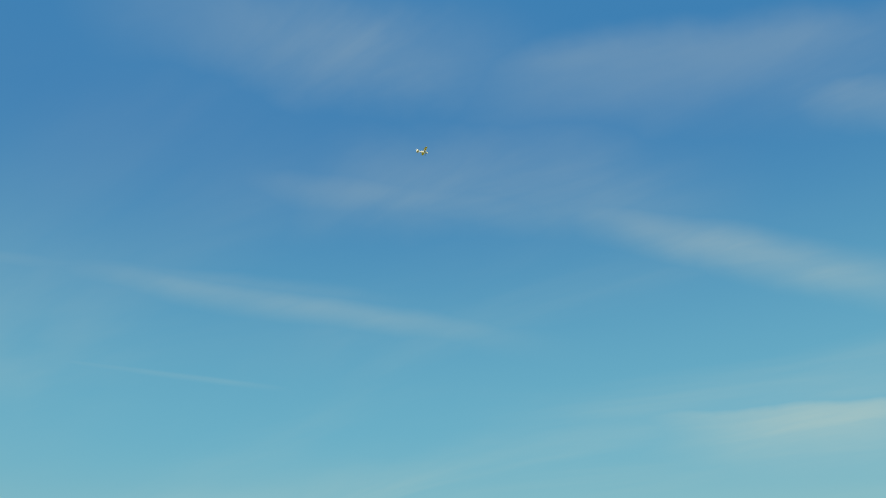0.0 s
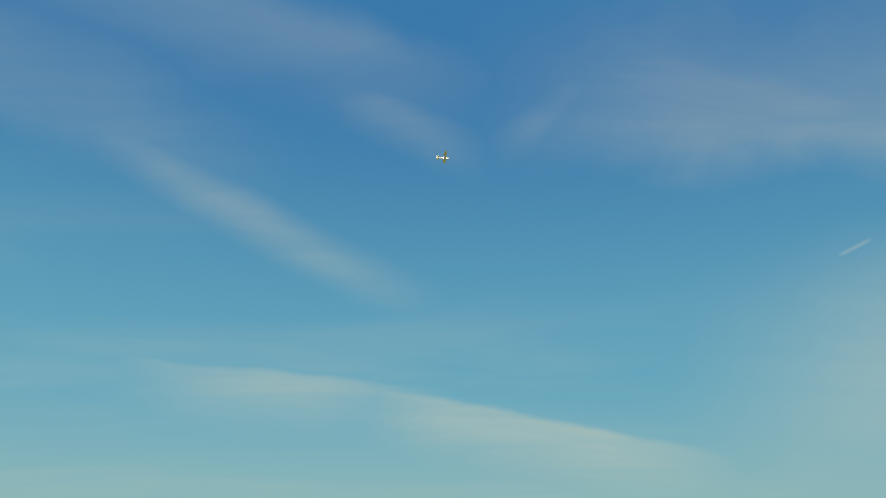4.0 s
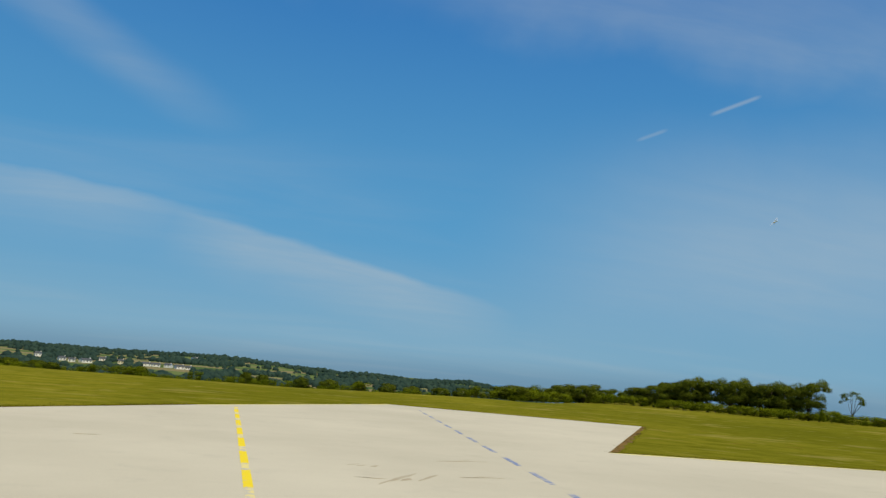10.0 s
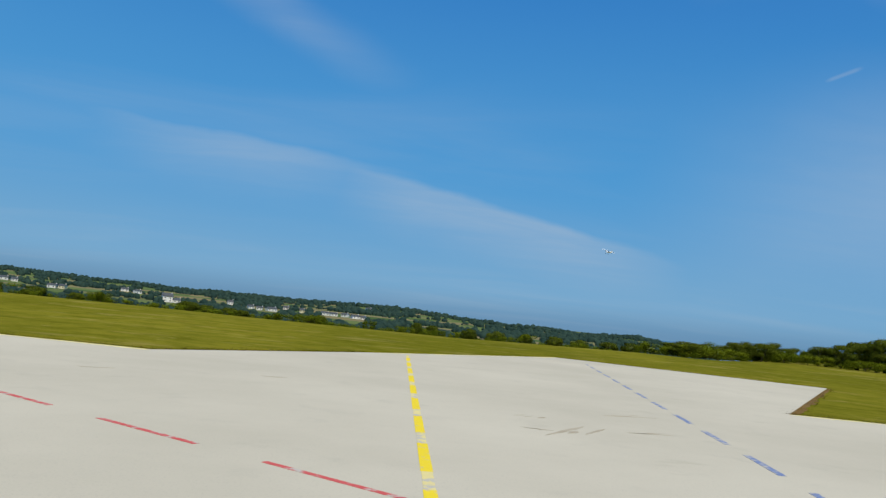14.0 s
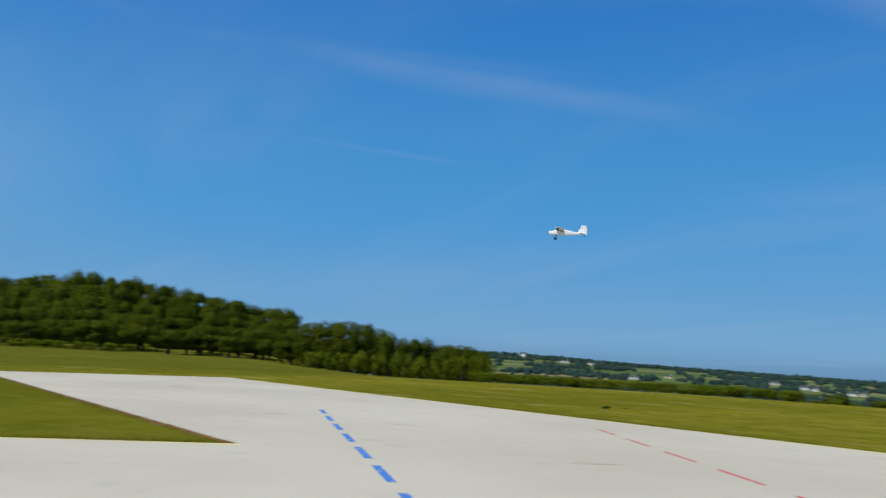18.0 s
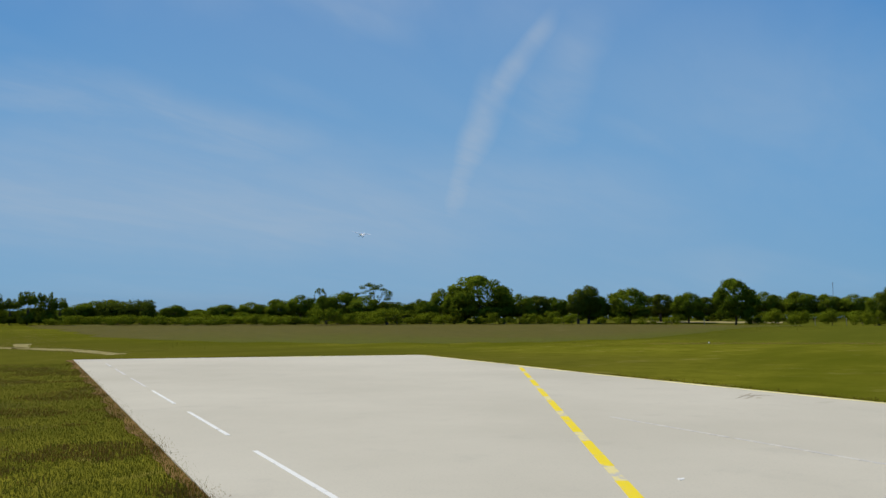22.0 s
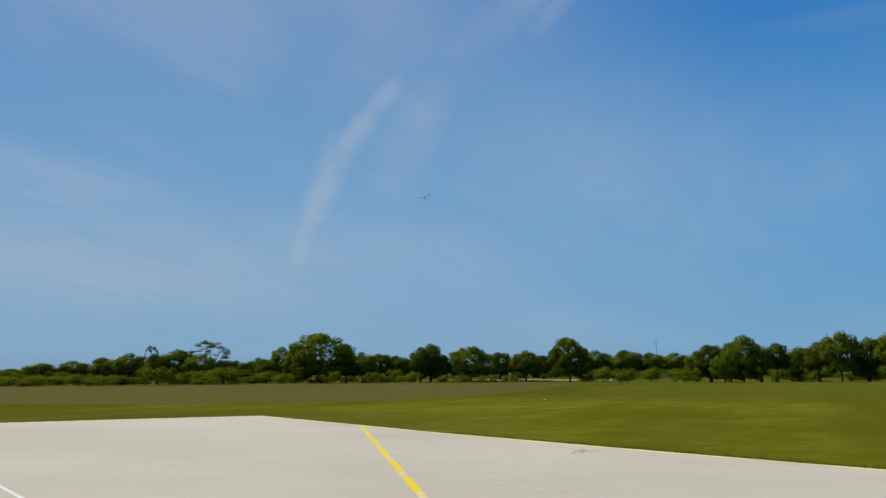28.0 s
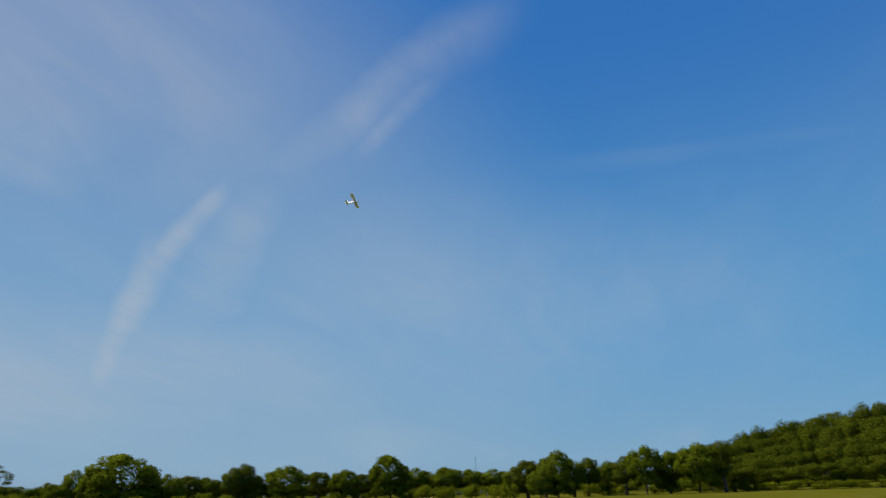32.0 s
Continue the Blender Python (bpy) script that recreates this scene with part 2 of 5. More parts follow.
def grass_material():
    """Mown field: green with straw-coloured worn streaks, two scales."""
    m, g, bsdf = material("mown grass", 0.95)
    p = place(g)
    big = g.noise(g.mapped(p, (0.05, 0.02, 1), (0, 0, 0.5)), 1.0, 5.0, 0.6)
    band = g.noise(g.mapped(p, (0.02, 0.13, 1), (0, 0, 0.08)), 1.0, 4.0, 0.6)
    mid = g.noise(p, 0.5, 5.0, 0.65)
    small = g.noise(p, 14.0, 4.0, 0.7)
    c = g.mix(g.ramp(big, 0.32, 0.68), (0.125, 0.122, 0.011, 1), (0.215, 0.192, 0.02, 1))
    c = g.mix(g.math("MULTIPLY", g.ramp(band, 0.44, 0.66), 0.22), c, (0.085, 0.092, 0.008, 1))
    c = g.mix(g.math("MULTIPLY", g.ramp(mid, 0.42, 0.72), 0.5), c, (0.07, 0.078, 0.005, 1))
    clump = g.noise(g.mapped(p, (1, 1, 1), (0, 0, 0), (7, 3, 0)), 0.9, 4.0, 0.7)
    c = g.mix(g.math("MULTIPLY", g.ramp(clump, 0.46, 0.62), 0.36), c, (0.066, 0.074, 0.006, 1))
    fleck = g.ramp(g.noise(g.mapped(p, (1, 1, 1), (0, 0, 0), (1, 9, 0)), 0.55, 5.0, 0.7), 0.59, 0.68)
    c = g.mix(g.math("MULTIPLY", fleck, 0.34), c, (0.36, 0.29, 0.085, 1))
    dry = g.ramp(g.noise(g.mapped(p, (0.22, 0.42, 1), (0, 0, 0.3)), 1.0, 5.0, 0.65), 0.58, 0.74)
    c = g.mix(g.math("MULTIPLY", dry, 0.6), c, (0.34, 0.26, 0.07, 1))
    worn = g.ramp(g.noise(g.mapped(p, (0.16, 0.3, 1), (0, 0, 0.1), (4, 2, 0)), 1.0, 4.0, 0.62), 0.57, 0.66)
    north = g.add("ShaderNodeSeparateXYZ")
    g.links.new(p, north.inputs[0])
    worn = g.math("MULTIPLY", worn, g.ramp(north.outputs[1], 0.0, 16.0))
    c = g.mix(g.math("MULTIPLY", worn, 0.34), c, (0.36, 0.295, 0.09, 1))
    rust = g.ramp(g.noise(p, 0.33, 5.0, 0.7), 0.60, 0.74)
    c = g.mix(g.math("MULTIPLY", rust, 0.5), c, (0.20, 0.105, 0.025, 1))
    c = g.mix(g.math("MULTIPLY", g.ramp(small, 0.4, 0.75), 0.35), c, (0.065, 0.07, 0.005, 1))
    # lusher darker growth on the western field
    sep = g.add("ShaderNodeSeparateXYZ")
    g.links.new(p, sep.inputs[0])
    lush = g.math("MULTIPLY", g.ramp(sep.outputs[0], -9.0, -26.0), g.ramp(sep.outputs[1], 12.0, 4.0))
    lush = g.math("MULTIPLY", lush, g.math("ADD", 0.1, g.math("MULTIPLY", g.ramp(band, 0.38, 0.6), 0.75)))
    c = g.mix(lush, c, (0.082, 0.088, 0.007, 1))
    # unmown duller field west of the straw strip
    rough = g.math("MULTIPLY", g.ramp(sep.outputs[0], -55.0, -62.0), g.ramp(sep.outputs[1], 70.0, 40.0))
    c = g.mix(g.math("MULTIPLY", rough, 0.7), c, (0.082, 0.088, 0.011, 1))
    # duller olive colour towards the south
    dull = g.math("MULTIPLY", g.ramp(sep.outputs[1], -5.0, -15.0), g.ramp(sep.outputs[0], -40.0, -26.0))
    c = g.mix(g.math("MULTIPLY", dull, 0.6), c, (0.082, 0.076, 0.012, 1))
    # dull fields far across the valley
    far = g.add("ShaderNodeVectorMath")
    far.operation = "LENGTH"
    g.links.new(p, far.inputs[0])
    cells = g.add("ShaderNodeTexVoronoi")
    cells.inputs["Scale"].default_value = 1.0
    g.links.new(g.mapped(p, (0.010, 0.0075, 1), (0, 0, 0.5)), cells.inputs["Vector"])
    tone = g.add("ShaderNodeSeparateColor")
    g.links.new(cells.outputs["Color"], tone.inputs[0])
    field = g.mix(g.ramp(tone.outputs[0], 0.2, 0.8), (0.06, 0.10, 0.036, 1), (0.115, 0.15, 0.055, 1))
    field = g.mix(g.ramp(tone.outputs[1], 0.68, 0.78), field, (0.19, 0.165, 0.085, 1))
    c = g.mix(g.ramp(far.outputs["Value"], 160, 420), c, field)
    g.links.new(c, bsdf.inputs["Base Color"])
    bsdf.inputs["Specular IOR Level"].default_value = 0.0
    bump(g, bsdf, small, 0.6, 0.05)
    return m


def meadow_material():
    """Unmown grass: olive where it meets the mown field, browner with flower heads further in."""
    m, g, bsdf = material("unmown grass floor", 0.95)
    p = place(g)
    far = g.add("ShaderNodeVectorMath")
    far.operation = "LENGTH"
    g.links.new(p, far.inputs[0])
    blur = g.math("SUBTRACT", g.noise(p, 0.09, 4.0, 0.6), 0.5)
    deep = g.ramp(g.math("ADD", far.outputs["Value"], g.math("MULTIPLY", blur, 46.0)), 50, 80)
    sep = g.add("ShaderNodeSeparateXYZ")
    g.links.new(p, sep.inputs[0])
    deep = g.math("MULTIPLY", deep, g.ramp(g.math("ADD", sep.outputs[1], g.math("MULTIPLY", blur, 14.0)), -22.0, -32.0))
    c = g.mix(deep, (0.092, 0.096, 0.011, 1), (0.10, 0.084, 0.018, 1))
    c = g.mix(g.math("MULTIPLY", g.ramp(g.noise(p, 0.6, 5.0, 0.7), 0.45, 0.62), 0.45), c, (0.072, 0.066, 0.014, 1))
    c = g.mix(g.math("MULTIPLY", g.ramp(g.noise(p, 0.35, 5.0, 0.7), 0.58, 0.7), g.math("MULTIPLY", deep, 0.5)), c, (0.17, 0.13, 0.055, 1))
    g.links.new(c, bsdf.inputs["Base Color"])
    return m


def paint_material(name, colour, wear):
    m, g, bsdf = material(name, 0.75)
    p = place(g)
    w = g.ramp(g.noise(p, 6.0, 5.0, 0.65), wear, wear + 0.16)
    c = g.mix(w, (*colour, 1), (0.45, 0.42, 0.37, 1))
    g.links.new(c, bsdf.inputs["Base Color"])
    bump(g, bsdf, g.noise(p, 40.0, 3.0), 0.2, 0.01)
    return m


def sea_material():
    m, g, bsdf = material("open sea", 0.25)
    p = place(g)
    c = g.mix(g.ramp(g.noise(p, 0.004, 4.0), 0.3, 0.7), (0.05, 0.11, 0.17, 1), (0.08, 0.15, 0.21, 1))
    g.links.new(c, bsdf.inputs["Base Color"])
    bump(g, bsdf, g.noise(p, 0.15, 4.0), 0.5, 0.6)
    return m


M_SEA = sea_material()
M_CONCRETE = concrete_material()
M_GRASS = grass_material()
M_YELLOW = paint_material("yellow line paint", (0.74, 0.56, 0.035), 0.56)
M_BLUE = paint_material("blue line paint", (0.065, 0.19, 0.5), 0.54)
M_BLUE_OLD = paint_material("faded blue line paint", (0.16, 0.21, 0.36), 0.46)
M_RED = paint_material("red line paint", (0.52, 0.10, 0.095), 0.5)
M_WHITE = paint_material("white line paint", (0.70, 0.68, 0.62), 0.54)
M_DIRT = mottled("bare earth", (0.10, 0.055, 0.016), (0.23, 0.14, 0.042), 1.2)
M_STAIN = mottled("brown scuff", (0.33, 0.275, 0.19), (0.43, 0.38, 0.29), 3.0)
M_STRAW = leaf_material("dry grass", (0.17, 0.12, 0.04), (0.29, 0.22, 0.09))
M_LAWN = leaf_material("lawn blades", (0.074, 0.078, 0.008), (0.15, 0.142, 0.017))
M_EDGE = leaf_material("rank brown-green grass", (0.06, 0.046, 0.007), (0.105, 0.084, 0.012))
M_BLADE = leaf_material("grass blades", (0.036, 0.05, 0.004), (0.085, 0.094, 0.008))
M_MEADOW = leaf_material("tall flowering grass", (0.07, 0.068, 0.010), (0.105, 0.086, 0.018))
M_YELLOW_OLD = paint_material("faded yellow line paint", (0.66, 0.56, 0.24), 0.46)
M_WHITE_OLD = paint_material("worn white line paint", (0.60, 0.57, 0.52), 0.46)
M_WHITE_FAINT = paint_material("nearly gone white paint", (0.55, 0.515, 0.44), 0.42)
M_WOOD = leaf_material("woodland leaves", (0.042, 0.066, 0.006), (0.125, 0.15, 0.013))
M_MEADOW_SOIL = meadow_material()
M_LEAF_C = leaf_material("scrub leaves", (0.065, 0.098, 0.006), (0.18, 0.21, 0.014))
M_WALL_B = mottled("cream plaster wall", (0.60, 0.52, 0.34), (0.72, 0.64, 0.45), 0.5)
M_POST = mottled("weathered wood", (0.28, 0.25, 0.2), (0.45, 0.42, 0.36), 4.0)
M_SKIN = mottled("white film covering", (0.84, 0.84, 0.84), (0.89, 0.89, 0.89), 3.0, 0.18, relief=0)
M_GREY = mottled("grey plastic", (0.2, 0.2, 0.21), (0.3, 0.3, 0.31), 6.0, 0.4, relief=0)
M_BLACK = mottled("black rubber and metal", (0.02, 0.02, 0.025), (0.05, 0.05, 0.055), 6.0, 0.5, relief=0)
M_CANOPY = mottled("dark tinted plastic", (0.015, 0.02, 0.04), (0.03, 0.04, 0.07), 3.0, 0.12, relief=0)
M_BARK = mottled("bark", (0.05, 0.04, 0.03), (0.13, 0.11, 0.085), 3.0)
M_LEAF = leaf_material("oak leaves", (0.062, 0.098, 0.008), (0.165, 0.205, 0.016))
M_LEAF_B = leaf_material("ash leaves", (0.065, 0.10, 0.008), (0.165, 0.205, 0.02))
M_PINE = leaf_material("dark olive leaves", (0.048, 0.07, 0.008), (0.13, 0.155, 0.018))
# the blue of distance haze is put into this leaf colour
M_HAZY_WOODS = leaf_material("far woods with haze blue in the colour", (0.02, 0.045, 0.042), (0.052, 0.09, 0.066))
M_WALL = mottled("white plaster wall", (0.62, 0.6, 0.56), (0.78, 0.76, 0.72), 0.5)
M_ROOF = mottled("slate roof", (0.06, 0.068, 0.075), (0.10, 0.105, 0.115), 0.6)
M_RIM_HALO = mottled("pale halo colour for the concrete rim", (0.66, 0.57, 0.24), (0.78, 0.69, 0.34), 1.5, relief=0)
M_PATH = mottled("trodden straw-coloured path", (0.20, 0.165, 0.05), (0.36, 0.30, 0.125), 0.8)
M_RUST = leaf_material("withered grass", (0.12, 0.066, 0.016), (0.21, 0.125, 0.034))
M_DEEP = leaf_material("long green grass", (0.07, 0.074, 0.009), (0.115, 0.112, 0.015))
M_DARK = mottled("dark window glass", (0.02, 0.025, 0.03), (0.05, 0.055, 0.06), 1.0, 0.15, relief=0)
M_METAL = mottled("galvanised metal", (0.3, 0.3, 0.3), (0.45, 0.45, 0.45), 2.0, 0.45, metal=0.8, relief=0)


# ---------- mesh helpers ----------
from mathutils.geometry import tessellate_polygon

def mesh_of(name, verts, faces, mat, smooth=False, normals=None):
    me = bpy.data.meshes.new(name)
    me.from_pydata([tuple(v) for v in verts], [], faces)
    me.materials.append(mat)
    if smooth or normals is not None:
        me.polygons.foreach_set("use_smooth", [True] * len(me.polygons))
    me.update()
    if normals is not None:
        me.normals_split_custom_set_from_vertices([tuple(n) for n in normals])
    return me


def part(name, bm, mat, parent=None, label=""):
    me = bpy.data.meshes.new(name)
    bmesh.ops.recalc_face_normals(bm, faces=bm.faces)
    bm.to_mesh(me)
    bm.free()
    me.materials.append(mat)
    ob = new(name, me)
    if parent:
        ob.parent = parent
    if label:
        tagged(ob, label)
    return ob


def slab(points, z0, z1):
    """A flat plate with a true thickness over a polygon."""
    if sum(p[0] * q[1] - q[0] * p[1] for p, q in zip(points, points[1:] + points[:1])) < 0:
        points = points[::-1]
    bm = bmesh.new()
    low = [bm.verts.new((x, y, z0)) for x, y in points]
    top = [bm.verts.new((x, y, z1)) for x, y in points]
    for tri in tessellate_polygon([[Vector((x, y, 0)) for x, y in points]]):
        bm.faces.new([top[i] for i in tri])
    n = len(points)
    for i in range(n):
        bm.faces.new((low[i], low[(i + 1) % n], top[(i + 1) % n], top[i]))
    return bm


def box(bm, x0, y0, z0, x1, y1, z1):
    r = bmesh.ops.create_cube(bm, size=1.0)
    for v in r["verts"]:
        v.co = Vector((x0 + (v.co.x + 0.5) * (x1 - x0), y0 + (v.co.y + 0.5) * (y1 - y0), z0 + (v.co.z + 0.5) * (z1 - z0)))
    return r["verts"]



# ---------- ground ----------
def fade(v, lo, hi):
    u = min(1.0, max(0.0, (v - lo) / (hi - lo)))
    return u * u * (3 - 2 * u)


def steps(table, v):
    """Straight interpolation in a short table of pairs."""
    if v <= table[0][0]:
        return table[0][1]
    for (a, p), (b, q) in zip(table, table[1:]):
        if v <= b:
            return p + (q - p) * (v - a) / (b - a)
    return table[-1][1]


VALLEY = [(56, 0), (75, -0.5), (110, -2.2), (180, -5.5), (300, -9.5), (480, -12.5), (640, -13), (760, -11.6), (1000, -7), (1300, -1), (1450, 0), (2400, -4)]
BROW = [(-60, 18), (-45, 18), (-30, 14), (-10, 5), (4, 5), (16, 20), (26, 20)]
RIDGE = [(-60, 0.95), (-46, 0.9), (-40, 0.7), (-34, 0.5), (-28, 0.37), (-21, 0.18), (-14, 0.13), (-9, 0.16), (-6, 0.2), (-3, 0.3), (0, 0.25), (2.4, 0.1), (6, -0.06), (10, -0.08), (12.2, -0.2), (14, -0.08), (15.7, 0.02), (17, -0.2), (18, -0.35), (24, -0.45)]


def ground_height(x, y):
    r = math.hypot(x, y)
    az = math.degrees(math.atan2(x, y))
    north = fade(az, -66, -50) * (1 - fade(az, 19, 26))
    z = 0.0
    if r > 45:
        z += 0.3 * noise.noise((x / 60, y / 60, 0)) * fade(r, 45, 120)
    ridge = 1450 * math.tan(radians(steps(RIDGE, az) - 0.2)) + 1.6 + 1.6 * noise.noise((az / 2, 7.7, 0))
    valley = steps(VALLEY, r - steps(BROW, az) * (1 - fade(r, 150, 400)))
    z += north * (valley + ridge * fade(r, 650, 1450))
    east = fade(az, 19, 26) * (1 - fade(az, 100, 130))
    z += east * (0.3 * fade(r, 60, 90) - 22.0 * fade(r, 170, 900))
    west = (1 - fade(az, -66, -50)) + fade(az, 100, 130)
    z += west * (0.75 * fade(r, 55, 108) + 0.95 * fade(r, 112, 150) - 7.0 * fade(r, 300, 1500))
    hill = math.exp(-(((az + 71.5) / 8.5) ** 2)) * fade(r, 135, 215) * (1 - fade(r, 260, 420))
    return z + 7.0 * hill


def build_ground():
    radii = [0.0, 4, 8, 12, 18, 26, 36, 41, 46, 51, 56, 61, 66, 71, 76, 82, 88, 94, 100, 115, 130, 150, 170, 190, 215, 245, 280, 330, 400, 500, 560, 640, 720, 800, 900, 1000, 1100, 1200, 1300, 1400, 1450, 1500, 1700, 2400, 2800, 3400, 4000, 4900]
    n = 360
    verts, faces = [(0, 0, 0)], []
    for r in radii[1:]:
        for i in range(n):
            a = 2 * math.pi * i / n
            x, y = r * math.sin(a), r * math.cos(a)
            verts.append((x, y, ground_height(x, y)))
    for i in range(n):
        faces.append((0, 1 + (i + 1) % n, 1 + i))
    for k in range(len(radii) - 2):
        for i in range(n):
            a, b = 1 + k * n + i, 1 + k * n + (i + 1) % n
            faces.append((a, b, b + n, a + n))
    ob = new("ground", mesh_of("ground", verts, [f[::-1] for f in faces], M_GRASS, True))
    tagged(ob, "mown green airfield grass with dry straw-coloured streaks", "ground", kind="structure")


build_ground()

bm = bmesh.new()
ring = [bm.verts.new((4950 * math.sin(radians(a)), 4950 * math.cos(radians(a)), -13.0)) for a in range(8, 121, 4)]
near = [bm.verts.new((700 * math.sin(radians(a)), 700 * math.cos(radians(a)), -13.0)) for a in range(8, 121, 4)]
for i in range(len(ring) - 1):
    bm.faces.new((near[i], near[i + 1], ring[i + 1], ring[i]))
tagged(part("water", bm, M_SEA), "hazy blue sea beyond the fields", "sea", kind="structure")

# the crossing runways as one outline
PAVED = [(-6.4, 20.6), (-13.1, 20.7), (-24, 21.0), (-46, 21.5), (-45.2, 8.1), (-25, 7.1), (-13.2, 6.5), (-14.8, 3.2), (-16.5, -0.5), (-18.5, -4.4), (-21.6, -10.2), (-24, -14.1), (-28.4, -21.5), (-22.7, -25.8), (-17.2, -29.9), (-11.6, -19.1), (-5.4, -7.2), (2.0, 7.0), (60, 7.5), (60, 19.0), (32, 19.6), (22.3, 19.9), (16.3, 20.1), (9.7, 20.2), (20.0, 38.0), (7.7, 42.4), (-1.3, 29.3)]
paved = part("runway", slab(PAVED, -0.3, 0.02), M_CONCRETE)
tagged(paved, "pale worn concrete runways crossing on the grass", "runway", kind="structure")


def plate(a, b, width, z=0.024):
    along = (b - a).normalized()
    side = Vector((-along.y, along.x, 0)) * width / 2
    return slab([(v.x, v.y) for v in (a - side, b - side, b + side, a + side)], 0.016, z)


def dashes(name, label, start, end, first, dash, period, width, mat, under=None):
    """A dashed painted line: each dash a thin plate of its own; under: the faded older paint between them."""
    a, b = Vector((*start, 0)), Vector((*end, 0))
    along, total = (b - a).normalized(), (b - a).length
    line = new(name)
    tagged(line, label, "road marking", kind="structure")
    d = first
    while d < total:
        e = min(d + dash, total)
        part("dash", plate(a + along * d, a + along * e, width), mat, line)
        if under and e < total:
            part("faded_dash", plate(a + along * e, a + along * min(d + period, total), width * 0.9, 0.0235), under, line, "faded pale paint between the dashes")
        d += period
    return line


dashes("yellow_line", "dashed yellow line painted on the concrete", (0.36, 5.7), (0.03, 29.5), 0.0, 1.75, 2.6, 0.13, M_YELLOW, M_YELLOW_OLD)
dashes("blue_line", "dashed blue line painted on the concrete", (4.56, 7.6), (8.35, 37.5), 0.0, 1.62, 2.66, 0.11, M_BLUE_OLD)
dashes("red_line", "dashed red line painted on the concrete", (0.55, 6.7), (-14.4, 17.55), 0.52, 1.72, 2.73, 0.085, M_RED)
dashes("blue_line", "dashed blue line painted on the concrete", (-4.35, 4.22), (-21.2, 12.95), 0.0, 1.6, 2.45, 0.13, M_BLUE)
dashes("yellow_line", "dashed yellow line painted on the concrete", (-3.87, -0.86), (-23.3, -13.6), 0.0, 1.8, 2.6, 0.13, M_YELLOW, M_YELLOW_OLD)
dashes("white_line", "dashed white edge line on the concrete", (-3.15, -0.72), (-11.13, -16.18), 0.05, 3.1, 4.56, 0.062, M_WHITE)
dashes("white_line", "worn dashes at the far end of the edge line", (-11.39, -16.69), (-16.4, -26.4), 0.0, 3.0, 4.48, 0.06, M_WHITE_OLD)
dashes("white_line", "worn white centre line painted on the concrete", (-7.9, 2.75), (-4.5, 9.2), 0.3, 2.3, 2.6, 0.08, M_WHITE)
dashes("white_line", "nearly worn-off white line on the concrete", (-12.3, -5.5), (-8.9, 0.9), 0.0, 2.5, 2.6, 0.07, M_WHITE_FAINT)
dashes("red_line", "dashed red line painted on the concrete", (13.0, 7.8), (15.6, 9.3), 0.0, 1.7, 2.65, 0.10, M_RED)


def scuff(points, width, seed):
    """A brown scrape on the concrete with a ragged outline."""
    rng = random.Random(seed)
    a, b = Vector((*points[0], 0)), Vector((*points[1], 0))
    along = (b - a).normalized()
    side = Vector((-along.y, along.x, 0))
    n = 9
    left = [a.lerp(b, i / n) + side * width * rng.uniform(0.15, 0.55) * math.sin(math.pi * (i + 0.4) / (n + 0.8)) for i in range(n + 1)]
    right = [a.lerp(b, i / n) - side * width * rng.uniform(0.15, 0.55) * math.sin(math.pi * (i + 0.4) / (n + 0.8)) for i in range(n + 1)]
    ob = part("scuff_mark", slab([(v.x, v.y) for v in right + left[::-1]], 0.017, 0.0225), M_STAIN)
    tagged(ob, "brown scrape mark on the concrete", "stain", kind="structure")


SCUFFS = [(2.2, 11.9, 3.3, 13.9), (1.6, 12.6, 2.4, 12.5), (3.6, 13.2, 4.7, 13.5), (3.9, 15.9, 5.4, 16.4), (2.0, 13.9, 2.6, 14.4), (-16.2, -4.5, -18.4, -4.6), (-13.2, 1.9, -14.3, 2.8),
          (-19.6, 10.2, -19.4, 10.8), (-34, 13, -31, 13.8), (-28, 17, -24, 17.5), (-17.0, 12.0, -15.5, 12.6), (-6.0, 15.0, -5.0, 15.4), (-16.8, -5.2, -17.6, -4.1), (-9.5, 10.5, -8.9, 11.6), (-3.0, 16.5, -2.4, 16.7)]
rs = random.Random(21)
for i, (x0, y0, x1, y1) in enumerate(SCUFFS):
    # every mark is a few thin scrapes side by side
    long = math.hypot(x1 - x0, y1 - y0)
    for k in range(3):
        s, e = sorted((rs.uniform(0, 0.5), rs.uniform(0.45, 1.0)))
        ox, oy = rs.gauss(0, 0.09 * long), rs.gauss(0, 0.09 * long)
        scuff(((x0 + (x1 - x0) * s + ox, y0 + (y1 - y0) * s + oy), (x0 + (x1 - x0) * e + ox + rs.gauss(0, 0.06 * long), y0 + (y1 - y0) * e + oy)), rs.uniform(0.05, 0.11) * (1 + 0.35 * (long > 2)), i * 3 + k)


def inside(x, y, ring):
    hit = False
    for (ax, ay), (bx, by) in zip(ring, ring[1:] + ring[:1]):
        if (ay > y) != (by > y) and x < (bx - ax) * (y - ay) / (by - ay) + ax:
            hit = not hit
    return hit


